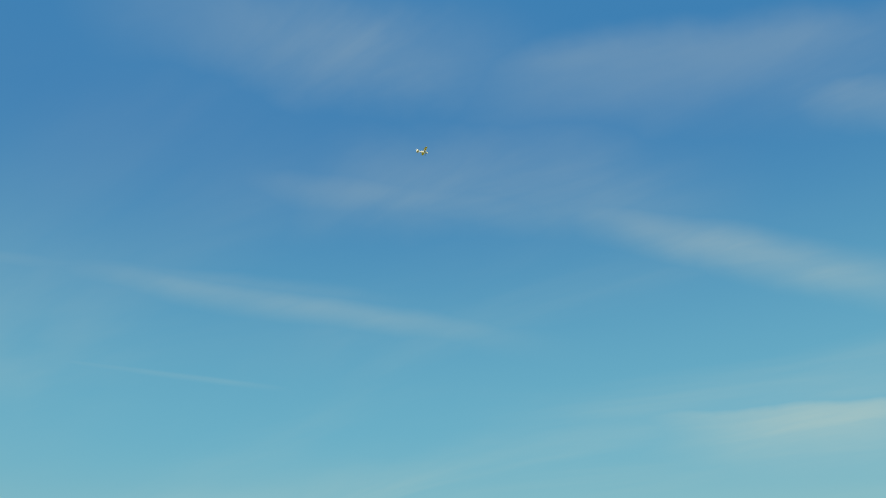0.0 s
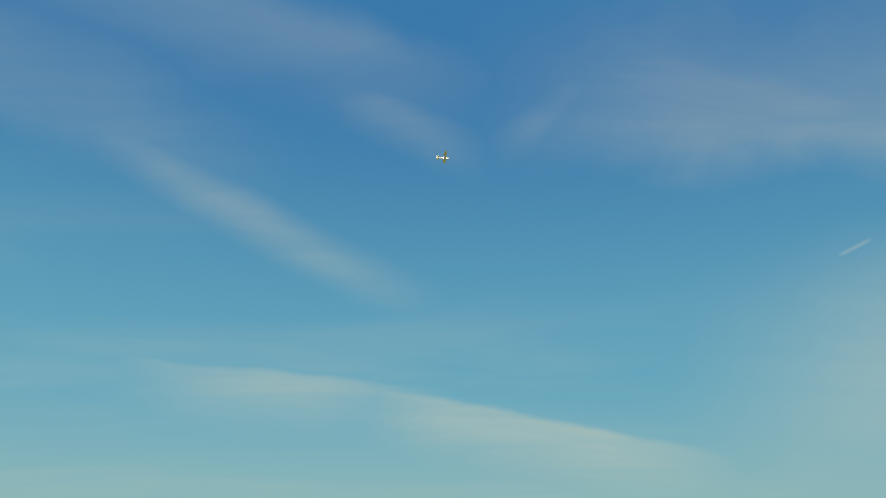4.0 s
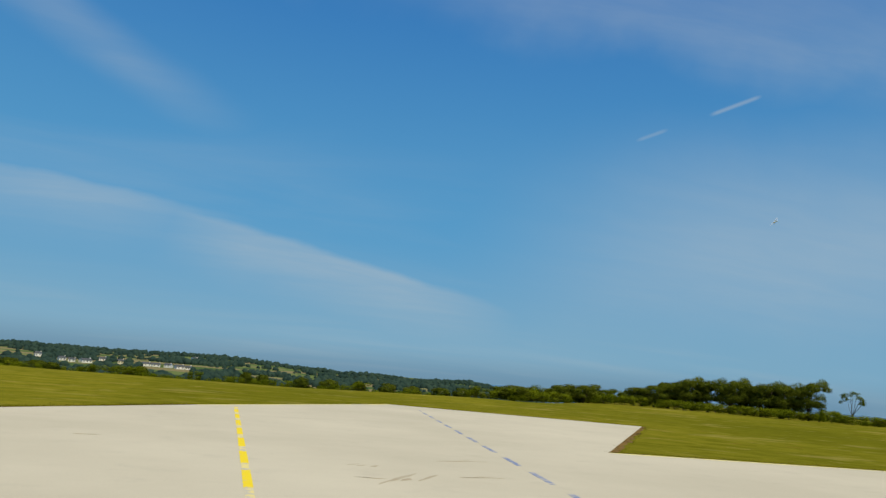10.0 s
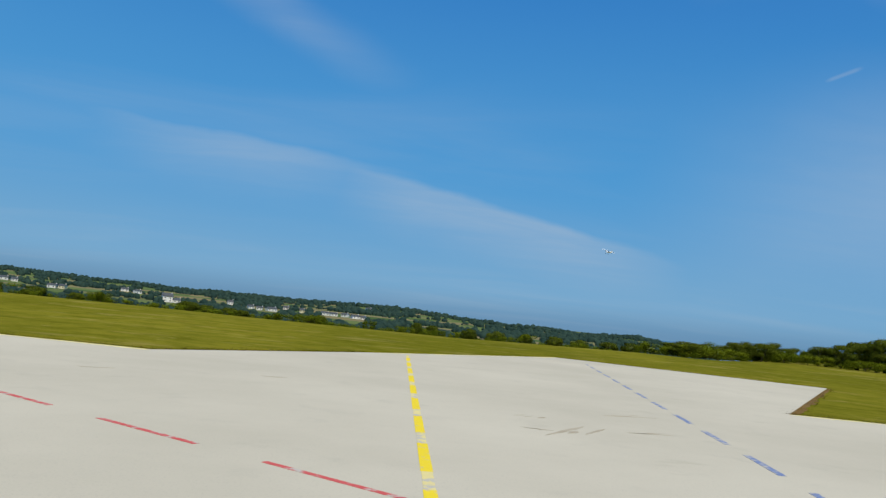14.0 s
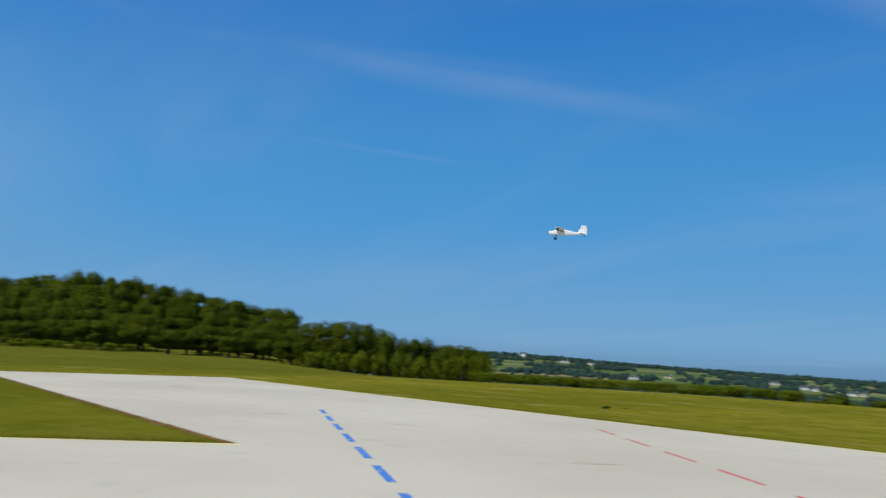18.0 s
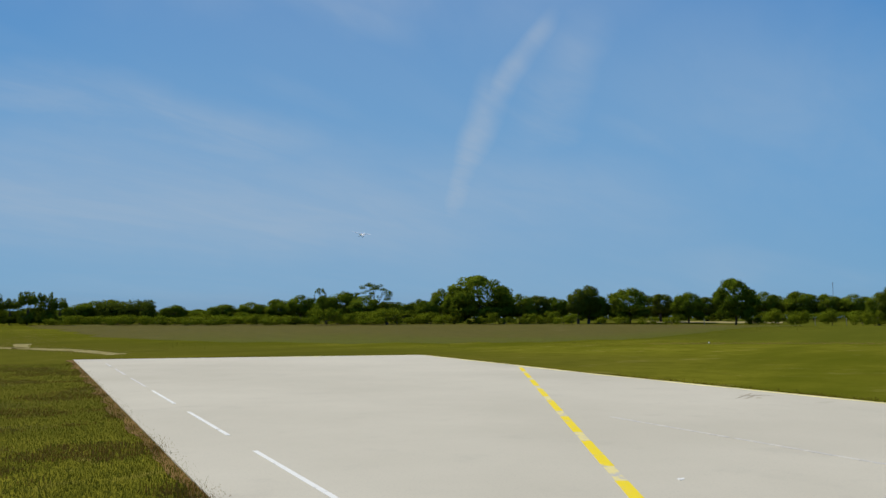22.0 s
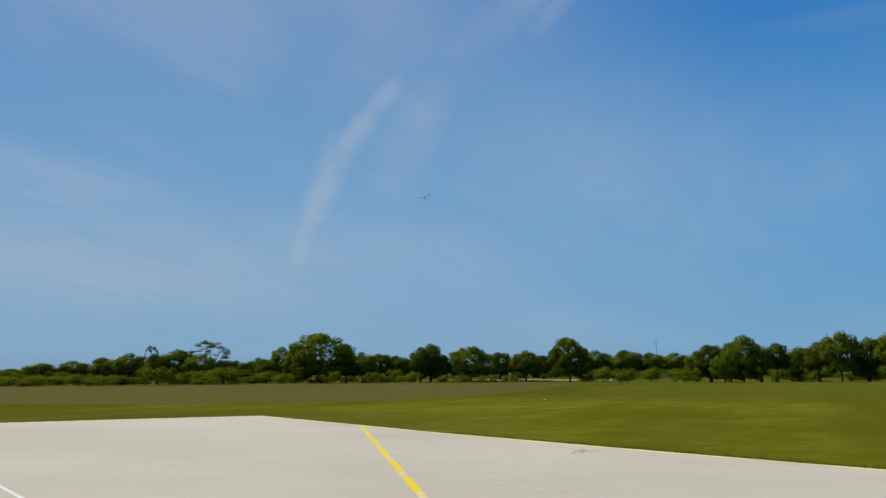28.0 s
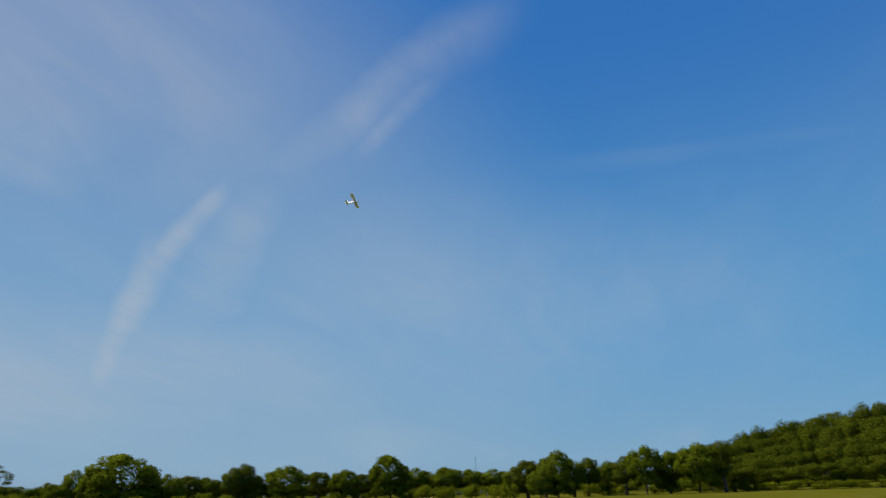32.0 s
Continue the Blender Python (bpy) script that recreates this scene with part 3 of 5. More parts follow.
# bare earth along the rim of the concrete, of uneven width
bm = bmesh.new()
for (ax, ay), (bx, by) in zip(PAVED, PAVED[1:] + PAVED[:1]):
    length = math.hypot(bx - ax, by - ay)
    tx, ty = (bx - ax) / length, (by - ay) / length
    nx, ny = -ty, tx
    count = max(2, int(length / 0.35))
    last = None
    for k in range(count + 1):
        px, py = ax + (bx - ax) * k / count, ay + (by - ay) * k / count
        w = (0.07 + 0.004 * min(20.0, math.hypot(px, py))) + 0.2 * max(0.0, noise.noise((px * 0.9, py * 0.9, 2)) + 0.25) + 0.05 * noise.noise((px * 5, py * 5, 2))
        pair = (bm.verts.new((px - nx * w, py - ny * w, 0.004)), bm.verts.new((px + nx * w, py + ny * w, 0.004)))
        if last:
            bm.faces.new((last[0], pair[0], pair[1], last[1]))
        last = pair
# pale strip added on the far rims in place of a bright sharpening halo
pale = bmesh.new()
for (ax, ay), (bx, by) in zip(PAVED[:-1], PAVED[1:]):
    if (ax, ay) in ((-17.2, -29.9), (-11.6, -19.1), (-5.4, -7.2), (-22.7, -25.8), (20.0, 38.0), (9.7, 20.2), (-45.2, 8.1), (-25, 7.1)):
        continue
    length = math.hypot(bx - ax, by - ay)
    nx, ny = (by - ay) / length, -(bx - ax) / length
    if not inside((ax + bx) / 2 + nx * 0.3, (ay + by) / 2 + ny * 0.3, PAVED):
        nx, ny = -nx, -ny
    count = max(2, int(length / 0.5))
    last = None
    for k in range(count + 1):
        px, py = ax + (bx - ax) * k / count, ay + (by - ay) * k / count
        w = (0.2 + 0.22 * noise.noise((px * 0.8, py * 0.8, 12))) * min(1.0, math.hypot(px, py) / 22)
        w = max(w, 0.03)
        pair = (pale.verts.new((px + nx * 0.01, py + ny * 0.01, 0.0225)), pale.verts.new((px + nx * w, py + ny * w, 0.0225)))
        if last:
            pale.faces.new((last[0], pair[0], pair[1], last[1]))
        last = pair
tagged(part("pale_rim", pale, M_RIM_HALO), "added pale strip drawing a bright halo along the concrete's rim", "rim", kind="structure")
earth_rim = part("earth_rim", bm, M_DIRT)
tagged(earth_rim, "strip of bare brown earth along the concrete", "bare earth", kind="structure")


# ---------- grass ----------
def tufts(name, spots, tall, spread, mat, label, seed, blades=4, soft=True):
    """Tufts of bent blades, all in one mesh."""
    rng = np.random.default_rng(seed)
    verts, faces = [], []
    for x, y in spots:
        z = ground_height(x, y)
        for _ in range(blades):
            a = rng.uniform(0, 6.283)
            px, py = x + rng.normal() * spread, y + rng.normal() * spread
            h = tall * rng.uniform(0.5, 1.35)
            w = h * rng.uniform(0.08, 0.18)
            lean = h * rng.uniform(0.1, 0.7)
            cx, cy = math.cos(a), math.sin(a)
            i = len(verts)
            verts += [(px - cy * w, py + cx * w, z - 0.01), (px + cy * w, py - cx * w, z - 0.01), (px + cx * lean, py + cy * lean, z + h)]
            faces.append((i, i + 1, i + 2))
    # the blades of a sward scatter the light as one soft surface: their normals stand nearly upright
    lean = rng.normal(size=(len(verts) // 3, 3)) * 0.28 + np.array((0, 0, 1.0))
    ob = new(name, mesh_of(name, verts, faces, mat, normals=np.repeat(lean, 3, axis=0) if soft else None))
    tagged(ob, label, "grass", kind="stuff")
    return ob


rg = random.Random(3)
edge = []
for (ax, ay), (bx, by) in zip(PAVED, PAVED[1:] + PAVED[:1]):
    length = math.hypot(bx - ax, by - ay)
    near = min(math.hypot(ax, ay), math.hypot(bx, by))
    nx, ny = (by - ay) / length, -(bx - ax) / length
    if inside((ax + bx) / 2 + nx * 0.3, (ay + by) / 2 + ny * 0.3, PAVED):
        nx, ny = -nx, -ny
    for _ in range(int(length * (46 if near < 22 else 20))):
        t, o = rg.random(), rg.uniform(-0.05, 0.34) + 0.14 * noise.noise((ax + rg.random(), ay, 5))
        edge.append((ax + (bx - ax) * t + nx * o, ay + (by - ay) * t + ny * o))
rank = []
for (ax, ay), (bx, by) in zip(PAVED, PAVED[1:] + PAVED[:1]):
    length = math.hypot(bx - ax, by - ay)
    nx, ny = (by - ay) / length, -(bx - ax) / length
    if inside((ax + bx) / 2 + nx * 0.3, (ay + by) / 2 + ny * 0.3, PAVED):
        nx, ny = -nx, -ny
    # none where the edge runs straight away from the crossing
    mx, my = (ax + bx) / 2, (ay + by) / 2
    if abs(mx * (bx - ax) + my * (by - ay)) > 0.8 * length * math.hypot(mx, my):
        continue
    for _ in range(int(length * 60)):
        t = rg.random()
        px, py = ax + (bx - ax) * t, ay + (by - ay) * t
        if 12 < math.hypot(px, py) < 62:
            o = abs(rg.gauss(0.02, 0.34)) + 0.1 * noise.noise((px, py, 5))
            rank.append((px + nx * o, py + ny * o))
tufts("rank_grass", rank, 0.042, 0.08, M_EDGE, "rank brown-green grass left unmown along the concrete", 21, 3)
tufts("edge_grass", [p for p in edge if noise.noise((p[0] * 0.7, p[1] * 0.7, 8)) > -0.12], 0.03, 0.05, M_BLADE, "uneven green grass growing over the concrete's edge", 1)
tufts("dry_edge_grass", edge[::2], 0.03, 0.06, M_RUST, "dry brown grass along the concrete's edge", 2, 3)
lawn = []
while len(lawn) < 40000:
    d, a = 6.0 + 26.0 * rg.random() ** 1.4, radians(rg.uniform(-168, -138))
    x, y = d * math.sin(a), d * math.cos(a)
    if not inside(x, y, PAVED):
        lawn.append((x, y))
tufts("lawn_grass", lawn, 0.03, 0.09, M_LAWN, "short mown grass blades beside the runway", 4, 4, False)
tufts("dry_lawn_grass", [p for p in lawn if noise.noise((p[0] / 1.6, p[1] / 1.6, 3)) > 0.24], 0.026, 0.09, M_STRAW, "dry straw-coloured blades among the mown grass", 5, 2, False)
tufts("withered_grass", [p for p in lawn if noise.noise((p[0] / 2.0, p[1] / 2.0, 13)) + 0.4 * noise.noise((p[0] / 0.5, p[1] / 0.5, 3)) > 0.1], 0.036, 0.10, M_RUST, "withered red-brown blades among the mown grass", 15, 4, False)

MEADOW = [(-44, -91), (-36, -62), (-34, -42), (-37.5, -35.4), (-42, -30), (-47.5, -25.2), (-56, -22.5), (-67, -22.5), (-87, -23), (-100, -20), (-112, -22), (-108, -37.7), (-99, -57), (-88, -74), (-78, -102)]
bm = bmesh.new()
grid = {}
for i in range(-58, -14):
    for j in range(-53, 1):
        jag = 1.6 * noise.noise((i * 0.7, j * 0.7, 9))
        if inside(i * 2 + jag, j * 2 + jag, MEADOW):
            ring = []
            for p in ((i - 0.5, j - 0.5), (i + 0.5, j - 0.5), (i + 0.5, j + 0.5), (i - 0.5, j + 0.5)):
                if p not in grid:
                    x, y = p[0] * 2 + 0.7 * noise.noise((p[0], p[1], 4)), p[1] * 2 + 0.7 * noise.noise((p[0], p[1], 6))
                    grid[p] = bm.verts.new((x, y, ground_height(x, y) + 0.025))
                ring.append(grid[p])
            bm.faces.new(ring)
for v in bm.verts:
    v.co.z -= 0.07 if len(v.link_faces) < 4 else 0.0
tagged(part("meadow", bm, M_MEADOW_SOIL), "purple-brown unmown meadow beside the runway", "meadow", kind="structure")
wild = []
while len(wild) < 34000:
    x, y = rg.uniform(-112, -32), rg.uniform(-102, -2)
    # the flowering grass thickens away from the mown field
    thick = fade(math.hypot(x, y), 48, 70) * fade(-y, 20, 32)
    if inside(x, y, MEADOW) and rg.random() < 0.06 + 0.94 * thick:
        wild.append((x + rg.gauss(0, 1.0), y + rg.gauss(0, 1.0)))
tufts("meadow_grass", wild[::2], 0.055, 0.3, M_MEADOW, "tall purple-brown flowering grass in the meadow", 6, 4)
# long green grass where the meadow meets the mown field
fringe = []
for (ax, ay), (bx, by) in zip(MEADOW[:9], MEADOW[1:10]):
    for _ in range(int(60 * math.hypot(bx - ax, by - ay))):
        t, o = rg.random(), rg.gauss(0.3, 6.0)
        fringe.append((ax + (bx - ax) * t + o, ay + (by - ay) * t + o * 0.5))
tufts("long_grass", fringe, 0.06, 0.25, M_DEEP, "long dark green grass along the meadow's edge", 16, 4)
# pale straw strip between the mown and the unmown field
STRIP = [(-50, -19.5), (-53.2, -15.9), (-57.5, -9.6), (-58.2, -1.5), (-57, 5.4)]
strip = []
for (ax, ay), (bx, by) in zip(STRIP, STRIP[1:]):
    for _ in range(int(70 * math.hypot(bx - ax, by - ay))):
        t, o = rg.random(), rg.gauss(0, 0.9)
        x, y = ax + (bx - ax) * t + o, ay + (by - ay) * t
        if noise.noise((x * 0.3, y * 0.3, 17)) > -0.25:
            strip.append((x, y))
tufts("dry_strip_grass", strip, 0.05, 0.25, M_STRAW, "pale straw-coloured grass along the mown field's border", 27, 4)
TRACK = [(-21.0, -33.0), (-22.4, -38.9), (-22.1, -44.6), (-20.5, -52.0), (-17.0, -60.0)]
FORK = [(-22.2, -44.0), (-27.5, -54.0), (-34.5, -66.0), (-40.0, -84.0)]
bm = bmesh.new()
last = None
path_spots = []
for (ax, ay), (bx, by) in list(zip(TRACK, TRACK[1:])) + list(zip(FORK, FORK[1:])):
    if (ax, ay) == FORK[0]:
        last = None
    for k in range(12):
        x, y = ax + (bx - ax) * k / 12, ay + (by - ay) * k / 12
        w = 0.7 + 0.5 * noise.noise((x, y, 31))
        pair = (bm.verts.new((x - w, y - 0.3 * w, 0.008)), bm.verts.new((x + w * 0.8, y + 0.4 * w, 0.008)))
        if last:
            bm.faces.new((last[0], pair[0], pair[1], last[1]))
        last = pair
        path_spots += [(x + rg.gauss(0, 0.9), y + rg.gauss(0, 0.9)) for _ in range(14)]
tagged(part("worn_path", bm, M_PATH), "straw-coloured trodden path through the grass", "path", kind="structure")
tufts("worn_grass", path_spots, 0.05, 0.2, M_STRAW, "straw-coloured worn grass of a footpath", 7, 5)


# ---------- trees ----------
def crown_mesh(name, blobs, count, leaf, mat, seed):
    """Leaf clumps scattered through the shells of several lumps; every clump a bent pair of triangles."""
    rng = np.random.default_rng(seed)
    lumps = np.array(blobs, float)
    vol = lumps[:, 3] * lumps[:, 4]
    pick = lumps[rng.choice(len(lumps), count, p=vol / vol.sum())]

    def unit(v):
        return v / np.linalg.norm(v, axis=1)[:, None]

    v = unit(rng.normal(size=(count, 3)))
    v[:, 2] = np.where(v[:, 2] < -0.5, v[:, 2] * 0.6, v[:, 2])
    c = pick[:, :3] + v * pick[:, [3, 3, 4]] * rng.uniform(0.6, 1.05, (count, 1))
    # leaves lie roughly along the lump's surface, so that its sunny side catches the light
    n = unit(v + rng.normal(size=(count, 3)) * 0.6)
    a = unit(np.cross(n, rng.normal(size=(count, 3))))
    b = np.cross(n, a)
    s = leaf * rng.uniform(0.6, 1.4, (count, 1))
    verts = np.stack((c - a * s, c + b * s * 0.7, c + a * s + n * s * 0.3, c - b * s * 0.7 - n * s * 0.2), 1).reshape(-1, 3)
    faces = []
    for i in range(0, 4 * count, 4):
        faces += [(i, i + 2, i + 1), (i, i + 3, i + 2)]
    # soft shading: each clump is lit as part of its lump and of the whole crown
    middle = (lumps[:, :3] * vol[:, None]).sum(0) / vol.sum()
    soft = unit(v * 0.7 + unit(c - middle) * 0.5 + rng.normal(size=(count, 3)) * 0.25)
    return verts, faces, np.repeat(soft, 4, axis=0)


def trunk_mesh(name, height, radius, limbs, seed, forked=False):
    rng = random.Random(seed)
    bm = bmesh.new()

    def tube(p, q, r0, r1, n=7, count=3):
        p, q = Vector(p), Vector(q)
        ax = (q - p).normalized()
        u = ax.orthogonal().normalized()
        w = ax.cross(u)
        rings = []
        for k in range(count + 1):
            t = k / count
            c = p.lerp(q, t) + Vector((rng.uniform(-1, 1), rng.uniform(-1, 1), 0)) * r0 * (0.7 if 0 < k < count else 0)
            r = r0 + (r1 - r0) * t
            rings.append([bm.verts.new(c + (u * math.cos(2 * math.pi * i / n) + w * math.sin(2 * math.pi * i / n)) * r) for i in range(n)])
        for k in range(count):
            for i in range(n):
                bm.faces.new((rings[k][i], rings[k][(i + 1) % n], rings[k + 1][(i + 1) % n], rings[k + 1][i]))

    tube((0, 0, -0.4), (0, 0, height * (0.3 if forked else 0.6)), radius * 1.25, radius * 0.7)
    for q in limbs:
        h = height * (rng.uniform(0.12, 0.28) if forked else rng.uniform(0.2, 0.5))
        tube((0, 0, h), q, radius * 0.5, radius * 0.12, 5)
    me = bpy.data.meshes.new(name)
    bmesh.ops.recalc_face_normals(bm, faces=bm.faces)
    bm.to_mesh(me)
    bm.free()
    me.materials.append(M_BARK)
    return me


def make_kind(kind, seed):
    """Crown and trunk meshes scaled to one metre high and one metre across."""
    rng = random.Random(seed)
    forked = False
    if kind in ("round", "dark"):
        blobs = [(0, 0, 3.0, 2.3, 2.3)]
        for _ in range(30):
            a, u = rng.uniform(0, 6.283), rng.uniform(-0.95, 1.0)
            s = math.sqrt(1 - u * u) * rng.uniform(0.75, 1.05)
            blobs.append((2.1 * s * math.cos(a), 2.1 * s * math.sin(a), 3.0 + 2.1 * u, rng.uniform(0.55, 0.95), rng.uniform(0.5, 0.8)))
        count, leaf, mat, rad = 13000, 0.095, M_PINE if kind == "dark" else M_LEAF, 0.26
    elif kind == "oak":
        # a full dome clear of the ground on a short stout trunk
        blobs = [(0, 0, 3.0, 2.3, 2.0)]
        for _ in range(38):
            a, u = rng.uniform(0, 6.283), rng.uniform(-0.85, 1.0)
            s = math.sqrt(1 - u * u) * rng.uniform(0.8, 1.05)
            blobs.append((2.2 * s * math.cos(a), 2.2 * s * math.sin(a), 3.0 + 1.9 * u, rng.uniform(0.5, 0.85), rng.uniform(0.45, 0.75)))
        for k in range(14):
            a = k * 0.449 + rng.uniform(-0.2, 0.2)
            blobs.append((1.75 * math.cos(a), 1.75 * math.sin(a), rng.uniform(0.9, 1.7), rng.uniform(0.55, 0.8), rng.uniform(0.5, 0.75)))
        count, leaf, mat, rad = 17000, 0.09, M_LEAF, 0.12
    elif kind == "dome":
        # a clipped-looking flat mass with a steep side
        blobs = [(rng.uniform(-2.2, 2.2), rng.uniform(-1.2, 1.2), rng.uniform(0.8, 2.1), rng.uniform(0.7, 1.1), rng.uniform(0.7, 1.0)) for _ in range(30)]
        count, leaf, mat, rad = 12000, 0.09, M_PINE, 0.2
    elif kind == "tall":
        blobs = [(rng.uniform(-1, 1) * 1.5, rng.uniform(-1, 1) * 1.3, rng.uniform(0.9, 5.2), rng.uniform(0.6, 1.0), rng.uniform(0.8, 1.3)) for _ in range(16)]
        blobs += [(rng.uniform(-1, 1) * 1.4, rng.uniform(-1, 1) * 1.2, rng.uniform(4.6, 6.8), rng.uniform(0.3, 0.5), rng.uniform(0.8, 1.4)) for _ in range(12)]
        count, leaf, mat, rad = 9500, 0.10, M_LEAF_B, 0.12
    elif kind == "airy":
        blobs = []
        for _ in range(46):
            a, u = rng.uniform(0, 6.283), rng.uniform(-0.25, 1.0)
            k = math.sqrt(1 - u * u)
            blobs.append((2.0 * k * math.cos(a), 1.6 * k * math.sin(a), 5.4 + 2.1 * u + rng.uniform(-0.2, 0.2), rng.uniform(0.3, 0.5), rng.uniform(0.25, 0.42)))
        count, leaf, mat, rad, forked = 3400, 0.065, M_LEAF_B, 0.1, True
    elif kind == "windswept":
        blobs = []
        for _ in range(18):
            x = rng.uniform(-1, 1) * 3.0
            top = 4.2 + 0.16 * x - 0.11 * x * x * (x < 0)
            for share in (1.0, rng.uniform(0.35, 0.75)):
                blobs.append((x * (0.7 + 0.3 * share), rng.uniform(-1, 1) * 1.8, top * share + rng.uniform(-0.5, 0.5), rng.uniform(0.8, 1.3), rng.uniform(0.5, 0.9)))
        count, leaf, mat, rad, forked = 11000, 0.09, M_PINE, 0.22, True
    elif kind == "wood":
        blobs = [(rng.uniform(-1, 1) * 1.4, rng.uniform(-1, 1) * 1.4, rng.uniform(2.4, 6.6), rng.uniform(0.8, 1.4), rng.uniform(0.9, 1.6)) for _ in range(15)]
        count, leaf, mat, rad = 8000, 0.10, M_WOOD, 0.2
    else:
        blobs = [(rng.uniform(-1, 1) * 1.9, rng.uniform(-1, 1) * 1.2, rng.uniform(0.5, 1.9), rng.uniform(0.5, 1.0), rng.uniform(0.4, 0.8)) for _ in range(15)]
        count, leaf, mat, rad, forked = 4500, 0.065, M_LEAF_C, 0.06, True
    verts, faces, soft = crown_mesh("crown", blobs, count, leaf, mat, seed)
    v = np.array(verts)
    h = np.percentile(v[:, 2], 99.5)
    w = np.percentile(np.abs(v[:, 0]), 97) * 2
    trunk = trunk_mesh("trunk", h, rad, [(b[0] * 0.9, b[1] * 0.9, b[2]) for b in blobs[:9]], seed, forked)
    scale = Matrix.Diagonal((1 / w, 1 / w, 1 / h, 1))
    trunk.transform(scale)
    crown = mesh_of("crown", v / np.array((w, w, h)), faces, mat, normals=soft)
    return crown, trunk


LABELS = {
    "round": ("broad green tree with a full rounded crown", "tree"),
    "oak": ("broad domed tree on a short clear trunk", "tree"),
    "dome": ("dense dark flat-topped clump of trees", "tree"),
    "tall": ("tall green tree with a loose upright crown", "tree"),
    "airy": ("thin open tree with sparse flat-topped foliage", "tree"),
    "windswept": ("dark wind-bent tree with a flat slanting crown", "tree"),
    "dark": ("dark olive tree with a dense low crown", "tree"),
    "wood": ("dense woodland tree with a bare lower trunk", "tree"),
    "bush": ("low green bush at the edge of the field", "bush"),
}
KINDS = {k: [make_kind(k, 11 * i + len(k)) for i in range(4)] for k in LABELS}


def tree(kind, az, dist, top, wide, group="trees round the airfield"):
    """One tree on the ground at a bearing and distance from the crossing; its top and width in degrees as seen from there."""
    crown, trunk = KINDS[kind][random.randrange(4)]
    x, y = dist * math.sin(radians(az)), dist * math.cos(radians(az))
    z = ground_height(x, y)
    high = max(1.0, 1.6 + dist * math.tan(radians(top)) - z)
    across = dist * math.tan(radians(wide))
    ob = new("bush" if kind == "bush" else "tree")
    ob.matrix_world = Matrix.LocRotScale((x, y, z), Euler((0, 0, random.uniform(-0.3, 0.3) - radians(az))), (across, across, high))
    for name, me in (("trunk", trunk), ("crown", crown)):
        new(name, me).parent = ob
    tagged(ob, *LABELS[kind], group=group)
    return ob


# south-western tree line, then western: kind, bearing, distance, top, width
SOUTH_WEST = [
    ("tall", -157.6, 104, 1.5, 1.6), ("tall", -156.2, 106, 1.6, 1.5), ("tall", -154.9, 104, 1.43, 1.2), ("tall", -153.8, 106, 1.2, 1.2), ("tall", -152.8, 104, 1.65, 1.1), ("tall", -151.8, 105, 1.58, 1.1), ("tall", -151.0, 105, 1.28, 1.0),
    ("round", -149.9, 118, 0.9, 2.0), ("round", -148.9, 118, 1.08, 2.0), ("dome", -146.9, 116, 1.18, 3.4), ("round", -144.1, 122, 0.86, 1.7), ("round", -142.5, 140, 0.58, 1.6), ("round", -140.9, 133, 0.93, 1.9), ("round", -139.0, 132, 1.07, 1.7),
    ("round", -138.1, 134, 0.9, 1.4), ("round", -137.0, 130, 1.28, 2.0), ("round", -135.6, 126, 1.55, 1.8), ("airy", -134.3, 122, 2.12, 0.9), ("round", -133.9, 117, 1.5, 1.6), ("round", -132.8, 118, 1.8, 2.4),
]
SOUTH_MID = [
    ("airy", -130.6, 122, 2.47, 2.6), ("round", -131.2, 116, 1.5, 2.2), ("dark", -129.6, 116, 1.15, 1.7), ("round", -128.6, 124, 1.08, 1.6), ("round", -127.2, 126, 1.27, 1.8), ("round", -126.8, 118, 1.2, 1.4), ("round", -125.8, 122, 2.0, 1.5), ("oak", -123.1, 112, 2.95, 4.2),
    ("round", -124.9, 114, 1.7, 1.5), ("round", -121.4, 114, 1.6, 1.5), ("round", -120.2, 116, 1.62, 1.9), ("dark", -118.9, 120, 1.55, 1.6), ("round", -117.7, 126, 1.42, 1.6), ("dark", -116.2, 116, 2.0, 1.4), ("dark", -115.5, 117, 2.22, 1.5), ("round", -114.8, 118, 1.5, 1.4),
    ("oak", -112.7, 118, 2.0, 2.7), ("dark", -110.6, 124, 1.62, 1.6), ("oak", -108.8, 120, 1.68, 2.0), ("dark", -107.6, 132, 1.4, 1.5), ("oak", -105.8, 112, 2.58, 2.5),
]
WEST = [
    ("round", -104.0, 145, 1.68, 1.7), ("round", -103.0, 150, 1.4, 1.7), ("round", -101.8, 145, 1.68, 1.9), ("round", -100.2, 145, 1.5, 1.5), ("round", -98.7, 145, 1.47, 1.7), ("round", -97.4, 114, 1.55, 1.4), ("dark", -96.4, 112, 1.95, 1.9), ("round", -95.2, 110, 1.95, 1.5), ("oak", -94.4, 108, 2.5, 1.9),
    ("round", -93.3, 110, 1.9, 1.5), ("dark", -92.4, 112, 2.0, 1.5), ("round", -91.1, 116, 1.7, 1.9), ("dark", -89.9, 108, 2.0, 1.6), ("oak", -88.6, 106, 2.57, 2.3), ("round", -87.1, 108, 2.2, 1.7), ("oak", -85.2, 104, 2.6, 2.6), ("wood", -83.6, 106, 2.65, 2.2), ("oak", -95.6, 106, 1.3, 1.6),
]
for row in SOUTH_WEST + SOUTH_MID + WEST:
    tree(*row)
